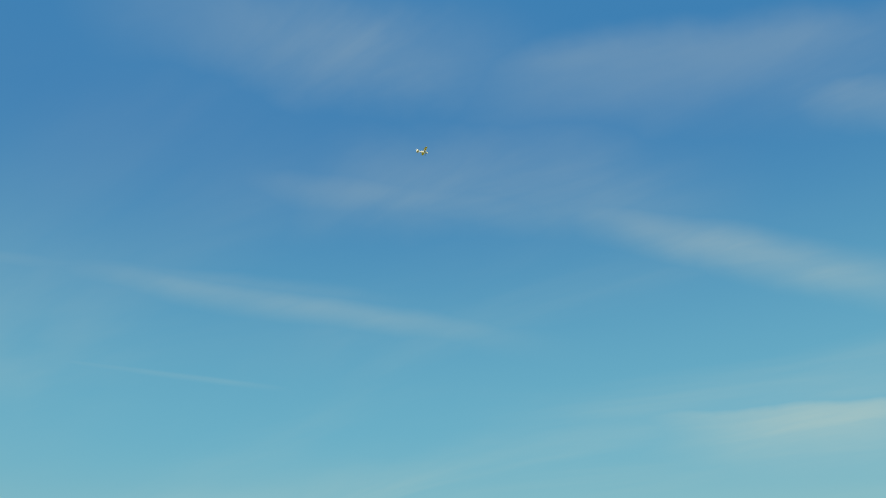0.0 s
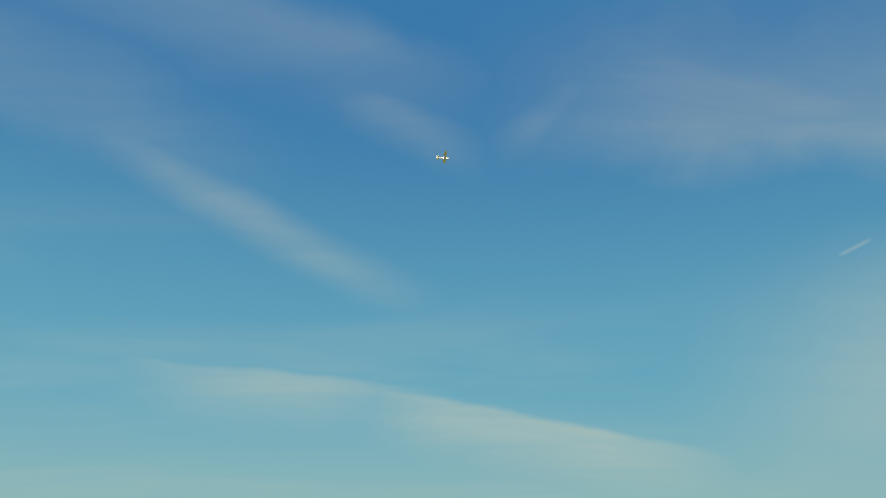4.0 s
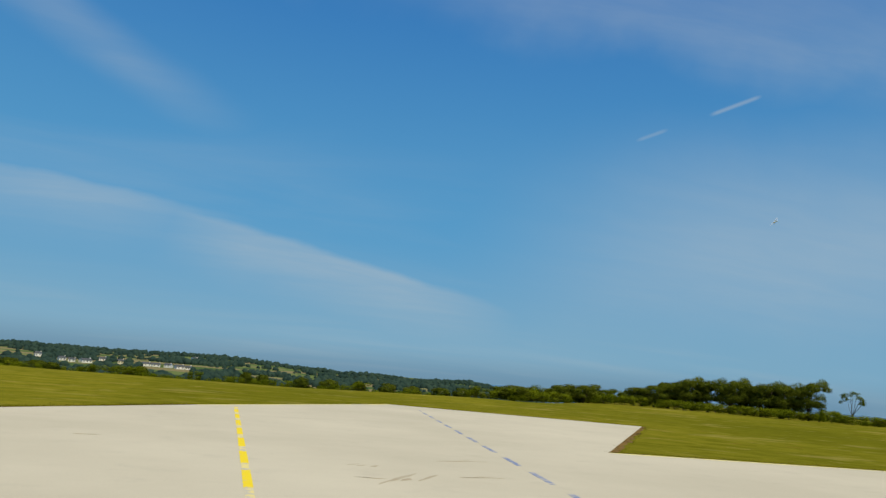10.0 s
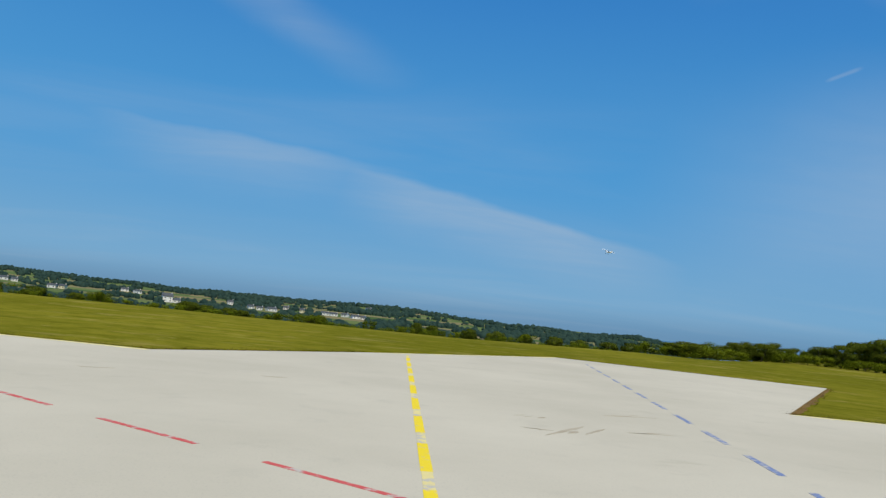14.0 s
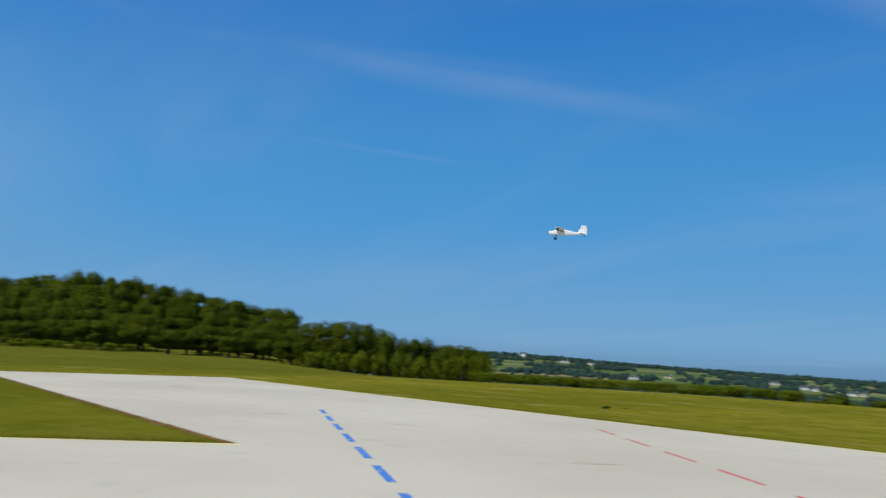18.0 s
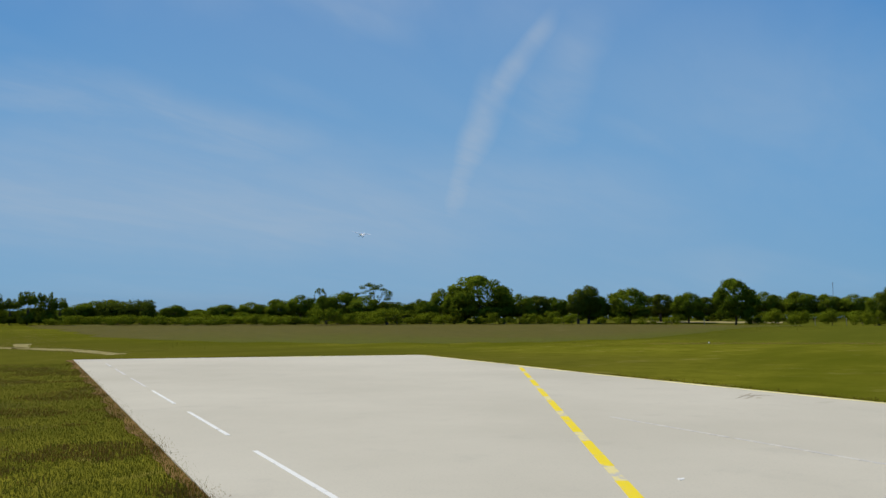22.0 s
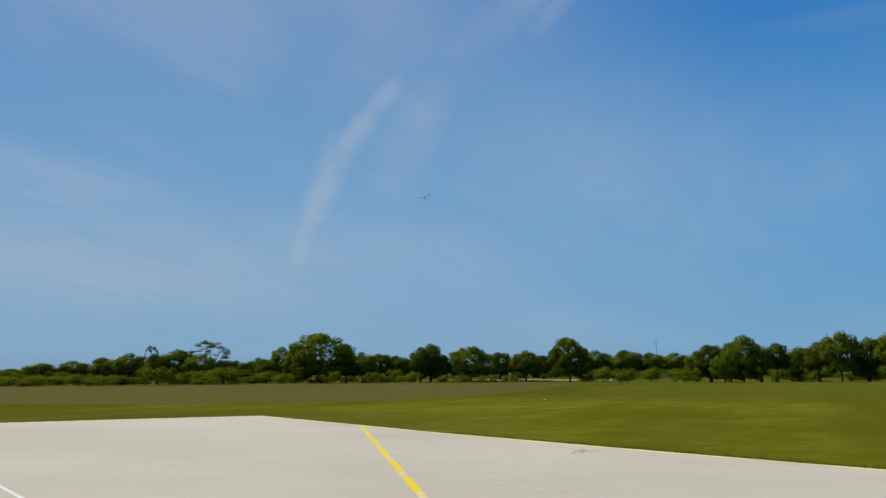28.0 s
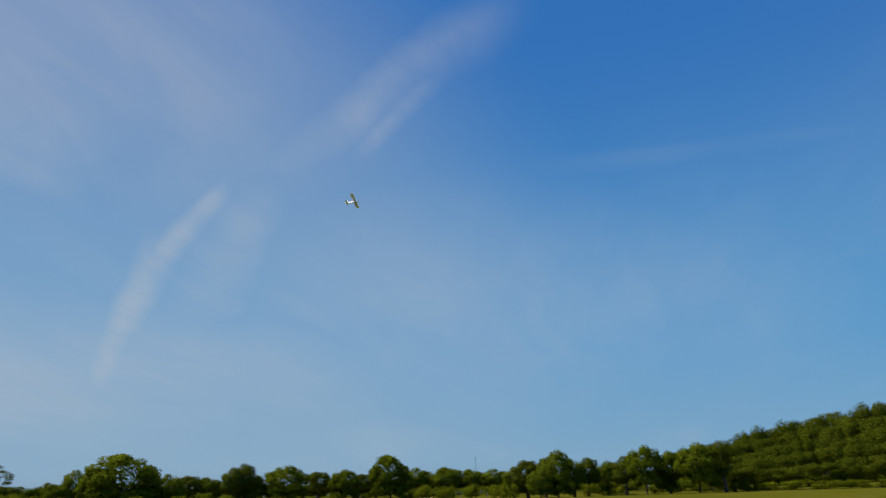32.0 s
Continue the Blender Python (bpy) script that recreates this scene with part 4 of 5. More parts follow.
# scrub below the crowns: continuous in the south, in loose clumps further west
rb = random.Random(8)
a = -160.0
while a < -126:
    tree("bush", a, rb.uniform(100, 112), rb.uniform(-0.1, 0.3) if a < -136 else rb.uniform(-0.3, 0.75), rb.uniform(1.2, 2.6), "scrub along the tree line")
    a += rb.uniform(0.55, 0.95)
for az, top, wide in ((-124.6, 0.5, 1.5), (-123.4, 0.1, 1.2), (-122.4, 0.4, 1.4), (-125.6, 0.2, 1.6), (-121.2, 0.1, 1.4), (-119.6, 0.35, 1.3), (-118.2, 0.5, 1.6), (-117.2, -0.1, 1.4), (-116.6, 0.3, 1.2), (-114.4, -0.05, 1.2), (-113.2, -0.1, 1.0), (-111.4, 0.1, 1.4), (-109.9, -0.2, 1.2), (-104.4, 0.45, 1.5), (-103.2, 0.6, 1.7), (-101.9, 0.5, 1.4), (-100.0, 0.55, 1.6), (-98.3, 0.3, 1.4), (-97.6, 0.5, 1.2), (-94.9, 0.2, 1.2), (-93.4, 0.5, 1.5), (-92.2, 0.4, 1.2), (-91.0, 0.5, 1.4), (-90.0, 0.2, 1.2), (-87.6, 0.3, 1.4), (-86.6, 0.4, 1.3), (-84.4, 0.4, 1.6), (-82.8, 0.2, 1.5)):
    tree("bush", az, rb.uniform(104, 112), top, wide, "scrub along the tree line")
a = -158.0
while a < -85:
    tree("round", a, rb.uniform(150, 165), rb.uniform(0.75, 1.1) - 0.4 * (a < -136), rb.uniform(1.8, 2.8), "trees behind the tree line")
    tree("bush", a + 0.6, rb.uniform(128, 140), rb.uniform(0.2, 0.5), rb.uniform(2.0, 3.0), "trees behind the tree line")
    a += rb.uniform(1.2, 1.7)

# dry pale strip of the next field, seen below the crowns
bm = bmesh.new()
last = None
for k in range(40):
    a = -111.5 + k * 0.22
    wob = 1.5 * noise.noise((a * 0.9, 3, 3))
    pair = []
    for d in (120 + wob, 127 + wob * 1.5):
        x, y = d * math.sin(radians(a)), d * math.cos(radians(a))
        pair.append(bm.verts.new((x, y, ground_height(x, y) + 0.12)))
    if last:
        bm.faces.new((last[0], pair[0], pair[1], last[1]))
    last = pair
tagged(part("dry_field", bm, M_PATH), "pale dry strip of field below the trees", "field", kind="structure")

# wooded hill
HILL = [(-86, 2.5), (-84, 2.64), (-82.6, 3.17), (-78.5, 3.98), (-75.7, 4.21), (-74.4, 4.6), (-73, 4.54), (-71.3, 4.43), (-69.2, 4.25), (-68, 4.16), (-66.9, 3.71), (-65.4, 3.48), (-64.1, 3.32), (-62.8, 3.1), (-61, 2.94), (-60.4, 2.0)]
rh = random.Random(5)
a = -85.5
while a < -60.6:
    for dist, share in ((118, 0.36), (132, 0.52), (148, 0.68), (166, 0.84), (188, 1.0)):
        top = -0.2 + (steps(HILL, a) + 0.2) * share + rh.uniform(-0.26, 0.06)
        tree("wood", a + rh.uniform(-0.45, 0.45), dist + rh.uniform(-7, 7), top, rh.uniform(1.2, 2.2), "trees of the wooded hill")
    a += 0.72
a = -85.0
while a < -70:
    tree("bush", a, rh.uniform(106, 112), rh.uniform(-0.2, 0.25), rh.uniform(1.2, 2.2), "scrub at the foot of the hill")
    a += rh.uniform(0.9, 2.0)
for a, d, e, w in ((-59.6, 112, 2.2, 2.0), (-58.2, 110, 2.35, 2.0), (-57.2, 108, 2.42, 2.0), (-56.1, 108, 2.32, 1.8), (-55.0, 108, 1.99, 1.8), (-54.1, 106, 1.78, 1.6), (-52.6, 104, 1.48, 1.7), (-51.5, 104, 1.5, 1.6), (-50.3, 104, 1.17, 1.6), (-49.2, 103, 1.17, 1.6), (-48.3, 102, 1.1, 1.5), (-47.7, 101, 0.9, 1.3)):
    tree("wood", a, d, e, w, "trees at the end of the wood")
a = -60.0
while a < -47.6:
    tree("wood", a, rh.uniform(122, 134), (2.2 + 0.09 * (-60 - a)) * rh.uniform(0.5, 0.7), rh.uniform(1.6, 2.2), "trees at the end of the wood")
    tree("bush", a + 0.4, rh.uniform(112, 118), rh.uniform(0.2, 0.5), rh.uniform(1.8, 2.4), "scrub at the foot of the hill")
    a += 1.1
for a in (-59.0, -57.4, -55.8, -54.4, -53.0, -51.6, -50.2, -48.9, -47.6):
    tree("bush", a, rh.uniform(98, 103), rh.uniform(0.1, 0.6), rh.uniform(1.4, 2.0), "scrub at the foot of the hill")

# north-eastern windswept group, hedge and edge of the pine belt
NORTH_EAST = [
    ("dark", 18.9, 88, -0.12, 2.8), ("windswept", 22.1, 90, 0.28, 1.9), ("windswept", 23.8, 90, 0.4, 2.0), ("windswept", 25.2, 92, 0.2, 1.5), ("windswept", 27.2, 94, 0.52, 2.0), ("windswept", 28.5, 94, 0.8, 2.0), ("windswept", 30.4, 95, 1.42, 2.3),
    ("windswept", 31.9, 96, 1.42, 2.1), ("windswept", 33.3, 96, 1.55, 2.3), ("windswept", 35.2, 97, 1.48, 2.5), ("windswept", 36.6, 98, 1.5, 2.1), ("windswept", 38.0, 98, 1.78, 2.1), ("airy", 40.5, 100, 1.26, 1.4),
]
PINES = [("windswept", 52.4, 108, 1.55, 3.2), ("windswept", 54.4, 106, 1.9, 3.4), ("windswept", 57.0, 105, 2.1, 3.8), ("windswept", 60.0, 105, 2.2, 3.8), ("windswept", 63.0, 105, 2.3, 3.8)]
for row in NORTH_EAST + PINES:
    tree(*row)
# fuller crowns between the wind-bent ones
for az, dist, top, wide in ((22.6, 93, 0.1, 1.8), (24.1, 93, 0.2, 1.8), (27.6, 96, 0.4, 1.9), (29.4, 97, 0.9, 1.9), (30.9, 97, 1.15, 1.8), (34.2, 98, 1.2, 2.0), (36.4, 99, 1.15, 2.2), (53.6, 110, 1.5, 3.0), (56.0, 108, 1.9, 3.4), (59.0, 107, 2.1, 3.6), (62.0, 106, 2.2, 3.6)):
    tree("dark", az, dist, top, wide)
a = 16.5
while a < 64:
    d = 86 + 0.45 * (a - 16)
    tree("bush", a, d + rh.uniform(-2, 2), rh.uniform(-0.72, -0.28) + 0.012 * (a - 16), rh.uniform(1.2, 2.8), "hedge at the north-eastern edge")
    a += rh.uniform(0.6, 1.0)
a = 20.6
while a < 30:
    tree("bush", a, rh.uniform(98, 103), rh.uniform(-0.25, 0.1) + 0.03 * (a - 20), rh.uniform(1.5, 2.2), "scrub behind the windswept trees")
    a += rh.uniform(0.7, 1.0)
# hedge and scattered dark bushes along the northern edge of the field
a = -47.0
while a < -26:
    tree("bush", a, rh.uniform(76, 84), -0.85 + rh.uniform(-0.1, 0.1), rh.uniform(1.8, 3.0), "hedge at the northern edge")
    a += rh.uniform(0.7, 1.1)
for az, top, wide in ((-27.0, -0.85, 1.2), (-24.6, -0.8, 1.4), (-22.2, -0.95, 1.0), (-20.6, -0.9, 1.1), (-15.2, -0.82, 1.5), (-14.0, -0.95, 1.2), (-12.5, -0.98, 1.2), (-11.6, -1.05, 1.0), (-7.0, -1.0, 0.8), (-6.3, -0.88, 1.0), (0.5, -0.72, 0.8), (1.6, -0.8, 0.9), (4.2, -0.75, 1.0), (6.1, -0.75, 1.3), (8.2, -0.75, 0.9), (10.2, -0.7, 1.1), (11.9, -0.75, 1.2), (13.9, -0.7, 1.3), (15.4, -0.6, 1.2)):
    tree("dark", az, rh.uniform(112, 126), top, wide, "bushes at the northern edge")
a = -26.0
while a < 17:
    tree("bush", a, rh.uniform(84, 130), rh.uniform(-1.35, -1.0), rh.uniform(0.8, 1.9), "bushes at the northern edge")
    a += rh.uniform(0.6, 1.4)


# ---------- distance ----------
VILLAGE = [(-44.7, 1.0, 0.8, 0.5), (-41.8, 0.62, 0.4, 0.7), (-40.0, 0.52, 0.34, 0.6), (-37.1, -0.2, -0.5, 0.9), (-34.8, -0.05, -0.3, 0.8), (-28.2, -0.1, -0.36, 0.7), (-26.4, -0.28, -0.58, 0.7), (-25.8, -0.3, -0.6, 0.6), (-23.6, -0.46, -0.8, 0.7), (-23.0, -0.45, -0.8, 0.6), (-19.3, -0.28, -0.56, 0.7), (-18.5, -0.32, -0.62, 0.6), (-16.6, -0.32, -0.98, 0.5), (-16.0, -0.62, -1.0, 0.7),
           (-12.5, -0.38, -0.75, 0.5), (-11.1, -0.6, -0.9, 0.7), (-10.5, -0.62, -0.9, 0.6), (-9.7, -0.6, -0.9, 0.9), (-8.7, -0.42, -0.7, 0.5), (-7.6, -0.48, -0.8, 0.35), (-6.0, -0.55, -0.85, 0.7), (-5.4, -0.52, -0.84, 0.7), (-4.6, -0.52, -0.84, 0.7), (-3.9, -0.56, -0.86, 0.7), (-3.3, -0.58, -0.86, 0.4), (-3.0, 0.0, -0.15, 0.5)]


def slope_distance(az, el):
    """How far off the hillside is where it rises to that height."""
    d = 660
    while d < 1420:
        if math.degrees(math.atan2(ground_height(d * math.sin(radians(az)), d * math.cos(radians(az))) - 1.6, d)) >= el:
            break
        d += 15
    return d


HOUSES = [(az, top, bottom, wide, slope_distance(az, bottom)) for az, top, bottom, wide in VILLAGE]


def far_woods():
    """Crowns of the woods and hedgerows on the slopes and the ridge, far too many to count."""
    rng = np.random.default_rng(12)
    verts, faces = [], []
    for k in range(26000):
        a = rng.uniform(-60, 21)
        if k < 3600:
            d = rng.uniform(1300, 1480)
        else:
            d = 380 + 950 * rng.random()
        x, y = d * math.sin(radians(a)), d * math.cos(radians(a))
        # open fields between the woods, divided by lines of trees
        wood = noise.noise((x / 110, y / 110, 2.0)) + 0.5 * noise.noise((x / 40, y / 50, 5.0))
        row = min(abs((x * 0.8 + y * 0.6) / 120 % 1 - 0.5), abs((y * 0.9 - x * 0.43) / 170 % 1 - 0.5) * 1.6)
        if k >= 3600 and wood < 0.22 and row > 0.02:
            continue
        if any(abs(a - h[0]) < h[3] * 0.6 and h[4] - 130 < d < h[4] + 12 for h in HOUSES):
            continue
        z = ground_height(x, y)
        s = rng.uniform(1.2, 2.9) * (0.8 + d / 2400)
        base = len(verts)
        wide, tall = s * rng.uniform(0.9, 1.6), s * rng.uniform(0.8, 1.4)
        verts.append((x, y, z + tall * 1.4))
        for rr, hh in ((0.62, 1.1), (1.0, 0.5), (0.8, -0.2)):
            for q in range(5):
                a6 = q * 1.2566 + rr
                k6 = wide * rr * rng.uniform(0.7, 1.25)
                verts.append((x + k6 * math.cos(a6), y + k6 * math.sin(a6), z + tall * hh * rng.uniform(0.85, 1.15)))
        for q in range(5):
            p = (q + 1) % 5
            faces.append((base, base + 1 + q, base + 1 + p))
            for lo, hi in ((1, 6), (6, 11)):
                faces.append((base + lo + q, base + hi + q, base + hi + p, base + lo + p))
    ob = new("far_woods", mesh_of("far_woods", verts, faces, M_HAZY_WOODS, True))
    tagged(ob, "dark woods and hedgerows on the distant hillside, haze blue in their colour", "woods", kind="stuff")


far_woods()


def house(az, top, bottom, wide, dist, mat, roof, seed):
    """A village house far across the valley, on the slope; top, bottom and width in degrees."""
    rng = random.Random(seed)
    x, y = dist * math.sin(radians(az)), dist * math.cos(radians(az))
    z = ground_height(x, y)
    high = max(3.6, 1.6 + dist * math.tan(radians(top)) - z) * rng.uniform(0.85, 1.0)
    w = max(high * 1.1, dist * math.tan(radians(wide * rng.uniform(0.55, 0.8))))
    wall_h = high * 0.66
    ob = new("house")
    ob.matrix_world = Matrix.Translation((x, y, z)) @ Euler((0, 0, -radians(az) + rng.uniform(-0.5, 0.5))).to_matrix().to_4x4()
    depth = 7.0
    bm = bmesh.new()
    box(bm, -w / 2, -depth / 2, -2.0, w / 2, depth / 2, wall_h)
    for s in (-1, 1):
        # gable ends
        g = [bm.verts.new((s * (w / 2 - 0.02), q * depth / 2, wall_h)) for q in (-1, 1)] + [bm.verts.new((s * (w / 2 - 0.02), 0, high - 0.25))]
        bm.faces.new(g)
    part("wall", bm, mat, ob)
    bm = bmesh.new()
    e = 0.35
    for s in (-1, 1):
        # two slopes of true thickness
        ring = []
        for q in (-1, 1):
            for yy, zz in ((s * (depth / 2 + e), wall_h - 0.2), (s * (depth / 2 + e), wall_h + 0.05), (0, high + 0.05), (0, high - 0.2)):
                ring.append(bm.verts.new((q * (w / 2 + e), yy, zz)))
        for i in range(4):
            j = (i + 1) % 4
            bm.faces.new((ring[i], ring[j], ring[4 + j], ring[4 + i]))
        bm.faces.new(ring[:4])
        bm.faces.new(ring[4:][::-1])
    part("roof", bm, roof, ob, "grey slate roof")
    n = max(2, int(w / 3.0))
    for i in range(n):
        cx = -w / 2 + w * (i + 0.5) / n
        for zz in ([wall_h * 0.5] if wall_h < 4.4 else [wall_h * 0.27, wall_h * 0.72]):
            bm = bmesh.new()
            box(bm, cx - 0.45, -depth / 2 - 0.04, zz - 0.6, cx + 0.45, -depth / 2 + 0.06, zz + 0.6)
            part("window", bm, M_DARK, ob, "dark window")
    bm = bmesh.new()
    box(bm, w * 0.38, -0.35, high - 0.8, w * 0.38 + 0.7, 0.35, high + 0.7)
    part("chimney", bm, mat, ob)
    tagged(ob, "pale plastered village house with a slate roof", "house", "houses of the village")


for i, row in enumerate(HOUSES):
    house(*row, M_WALL_B if i in (4, 9, 19) else M_WALL, M_ROOF, i)


def beam(bm, p, q, r, n=5):
    p, q = Vector(p), Vector(q)
    ax = (q - p).normalized()
    u = ax.orthogonal().normalized()
    w = ax.cross(u)
    rings = [[bm.verts.new(c + (u * math.cos(2 * math.pi * i / n) + w * math.sin(2 * math.pi * i / n)) * r) for i in range(n)] for c in (p, q)]
    for i in range(n):
        bm.faces.new((rings[0][i], rings[0][(i + 1) % n], rings[1][(i + 1) % n], rings[1][i]))
    bm.faces.new(rings[0][::-1])
    bm.faces.new(rings[1])


def pylon(az, dist, top, arm):
    x, y = dist * math.sin(radians(az)), dist * math.cos(radians(az))
    z = ground_height(x, y)
    h = 1.6 + dist * math.tan(radians(top)) - z
    ob = new("power_pole")
    ob.matrix_world = Matrix.Translation((x, y, z)) @ Euler((0, 0, -radians(az))).to_matrix().to_4x4()
    for s in (-1, 1):
        bm = bmesh.new()
        beam(bm, (s * arm * 0.2, 0, -0.3), (s * arm * 0.16, 0, h), 0.07)
        part("post", bm, M_GREY, ob)
    bm = bmesh.new()
    beam(bm, (-arm, 0, h - 0.3), (arm, 0, h - 0.3), 0.08)
    part("crossarm", bm, M_GREY, ob)
    for k in (-0.85, 0.0, 0.85):
        bm = bmesh.new()
        beam(bm, (arm * k, 0, h - 0.3), (arm * k, 0, h + 0.25), 0.08)
        part("insulator", bm, M_GREY, ob)
    tagged(ob, "grey twin-post power pole with a crossarm", "power pole")


pylon(44.1, 150, 0.5, 0.8)
ob = new("radio_mast")
dist, az = 190.0, -99.9
x, y = dist * math.sin(radians(az)), dist * math.cos(radians(az))
ob.matrix_world = Matrix.Translation((x, y, ground_height(x, y)))
bm = bmesh.new()
beam(bm, (0, 0, -0.3), (0, 0, 1.6 + dist * math.tan(radians(2.34)) - ground_height(x, y)), 0.05)
part("pole", bm, M_METAL, ob)
bm = bmesh.new()
beam(bm, (-0.3, 0, 7.2), (0.3, 0, 7.2), 0.08)
part("aerial", bm, M_METAL, ob)
tagged(ob, "thin grey radio mast among the trees", "mast")

# a few fence posts along the northern and north-eastern edges
bm = bmesh.new()
box(bm, -0.03, -0.03, -0.2, 0.03, 0.03, 0.95)
post_mesh = part("fence_post", bm, M_POST)
tagged(post_mesh, "weathered pale wooden fence post in the grass", "fence post", "fence posts at the field's edge")
post_mesh.matrix_world = pose(-50, -118, 0)
for a, d in ((-114.6, 112), (-111.2, 112), (-107.8, 110), (-104.5, 111), (-101.0, 112), (-99.2, 113)):
    x, y = d * math.sin(radians(a)), d * math.cos(radians(a))
    copy_thing(post_mesh, pose(x, y, ground_height(x, y), 1, 2, 20))


bm = bmesh.new()
bmesh.ops.create_icosphere(bm, subdivisions=2, radius=0.07)
for v in bm.verts:
    v.co = Vector((v.co.x * 1.3, v.co.y, v.co.z * 0.7 + 0.06)) * (1 + 0.15 * noise.noise(v.co * 9))
stone = part("marker_stone", bm, M_WHITE)
stone.matrix_world = pose(-52.2, -16.5, ground_height(-52.2, -16.5))
tagged(stone, "small white marker stone in the grass", "stone")
ob = part("paint_spot", slab([(-7.98 + 0.06 * math.cos(k) * (1 + 0.3 * math.sin(3 * k)), -2.84 + 0.035 * math.sin(k)) for k in [i * 0.5236 for i in range(12)]], 0.017, 0.0235), M_WHITE)
tagged(ob, "small spilt spot of white paint on concrete", "stain", kind="structure")


# ---------- the aeroplane ----------
def loft(sections, n=14):
    """A closed skin over rounded box sections: y, half width, low, high."""
    bm = bmesh.new()
    rings = []
    for y, hw, z0, z1 in sections:
        zc, hz = (z0 + z1) / 2, (z1 - z0) / 2
        ring = []
        for i in range(n):
            t = 2 * math.pi * i / n
            c, s = math.cos(t), math.sin(t)
            ring.append(bm.verts.new((hw * math.copysign(abs(c) ** 0.55, c), y, zc + hz * math.copysign(abs(s) ** 0.55, s))))
        rings.append(ring)
    for a, b in zip(rings, rings[1:]):
        for i in range(n):
            bm.faces.new((a[i], a[(i + 1) % n], b[(i + 1) % n], b[i]))
    bm.faces.new(rings[0])
    bm.faces.new(rings[-1][::-1])
    return bm


def foil(stations, n=12, upright=False):
    """A wing or fin skin: span position, leading edge, chord, rise, thickness."""
    bm = bmesh.new()
    rings = []
    for s, lead, chord, rise, thick in stations:
        ring = []
        for i in range(n):
            t = 2 * math.pi * i / n
            f = (1 - math.cos(t)) / 2
            h = thick * chord * math.sin(t) * (1.25 - 0.9 * f) * (1.0 if math.sin(t) > 0 or upright else 0.45)
            y = lead - f * chord
            ring.append(bm.verts.new((h, y, s) if upright else (s, y, rise + h)))
        rings.append(ring)
    for a, b in zip(rings, rings[1:]):
        for i in range(n):
            bm.faces.new((a[i], a[(i + 1) % n], b[(i + 1) % n], b[i]))
    bm.faces.new(rings[0])
    bm.faces.new(rings[-1][::-1])
    return bm


def build_plane():
    plane = new("model_aeroplane")
    part("fuselage", loft([(0.40, 0.075, -0.085, 0.06), (0.28, 0.085, -0.10, 0.12), (0.10, 0.09, -0.10, 0.15), (-0.14, 0.085, -0.09, 0.14), (-0.40, 0.062, -0.06, 0.09), (-0.80, 0.03, -0.005, 0.06), (-0.90, 0.02, 0.01, 0.055)]), M_SKIN, plane)
    part("cowling", loft([(0.55, 0.035, -0.05, 0.02), (0.53, 0.062, -0.075, 0.045), (0.46, 0.078, -0.088, 0.06), (0.398, 0.079, -0.09, 0.064)]), M_SKIN, plane)
    part("spinner", loft([(0.61, 0.006, -0.021, -0.009), (0.59, 0.02, -0.035, 0.005), (0.552, 0.03, -0.045, 0.015)], 10), M_GREY, plane, "grey spinner")
    part("windscreen", loft([(0.30, 0.06, 0.085, 0.12), (0.22, 0.087, 0.06, 0.158), (0.12, 0.0925, 0.05, 0.158)]), M_CANOPY, plane, "dark tinted windscreen")
    for s in (-1, 1):
        bm = bmesh.new()
        box(bm, s * 0.087, -0.03, 0.06, s * 0.094, 0.09, 0.11)
        part("side_window", bm, M_CANOPY, plane, "dark side window")
        part("wing_panel", foil([(s * 0.0, 0.24, 0.30, 0.165, 0.075), (s * 0.5, 0.24, 0.30, 0.18, 0.075), (s * 1.02, 0.235, 0.285, 0.20, 0.07), (s * 1.1, 0.20, 0.20, 0.205, 0.05)]), M_SKIN, plane)
        bm = bmesh.new()
        beam(bm, (s * 0.09, 0.09, -0.06), (s * 0.52, 0.10, 0.175), 0.009)
        beam(bm, (s * 0.09, -0.03, -0.06), (s * 0.52, 0.02, 0.175), 0.007)
        part("wing_strut", bm, M_SKIN, plane)
        bm = bmesh.new()
        beam(bm, (s * 0.05, 0.24, -0.09), (s * 0.20, 0.27, -0.24), 0.012)
        leg = part("landing_leg", bm, M_BLACK, plane, "dark undercarriage leg")
        bm = bmesh.new()
        beam(bm, (s * 0.185, 0.27, -0.24), (s * 0.225, 0.27, -0.24), 0.055, 14)
        part("wheel", bm, M_BLACK, leg, "black rubber wheel")
        part("tailplane", foil([(s * 0.01, -0.68, 0.22, 0.045, 0.05), (s * 0.30, -0.71, 0.17, 0.045, 0.05), (s * 0.36, -0.74, 0.11, 0.045, 0.04)]), M_SKIN, plane)
        bm = bmesh.new()
        box(bm, s * 0.45, -0.11, 0.172, s * 0.88, -0.058, 0.186)
        part("aileron", bm, M_SKIN, plane)
    part("fin", foil([(0.04, -0.60, 0.26, 0, 0.05), (0.22, -0.69, 0.16, 0, 0.05), (0.37, -0.76, 0.08, 0, 0.04)], upright=True), M_SKIN, plane)
    part("rudder", foil([(0.0, -0.865, 0.12, 0, 0.05), (0.20, -0.853, 0.12, 0, 0.05), (0.36, -0.843, 0.09, 0, 0.04)], upright=True), M_SKIN, plane)
    bm = bmesh.new()
    for s in (-1, 1):
        vs = [bm.verts.new(p) for p in ((0, 0.578, -0.025), (s * 0.08, 0.585, -0.008), (s * 0.17, 0.58, -0.012), (s * 0.17, 0.574, -0.022), (s * 0.08, 0.57, -0.04), (0, 0.572, -0.03))]
        bm.faces.new(vs)
    bmesh.ops.solidify(bm, geom=bm.faces[:], thickness=0.006)
    part("propeller", bm, M_BLACK, plane, "dark two-blade propeller")
    bm = bmesh.new()
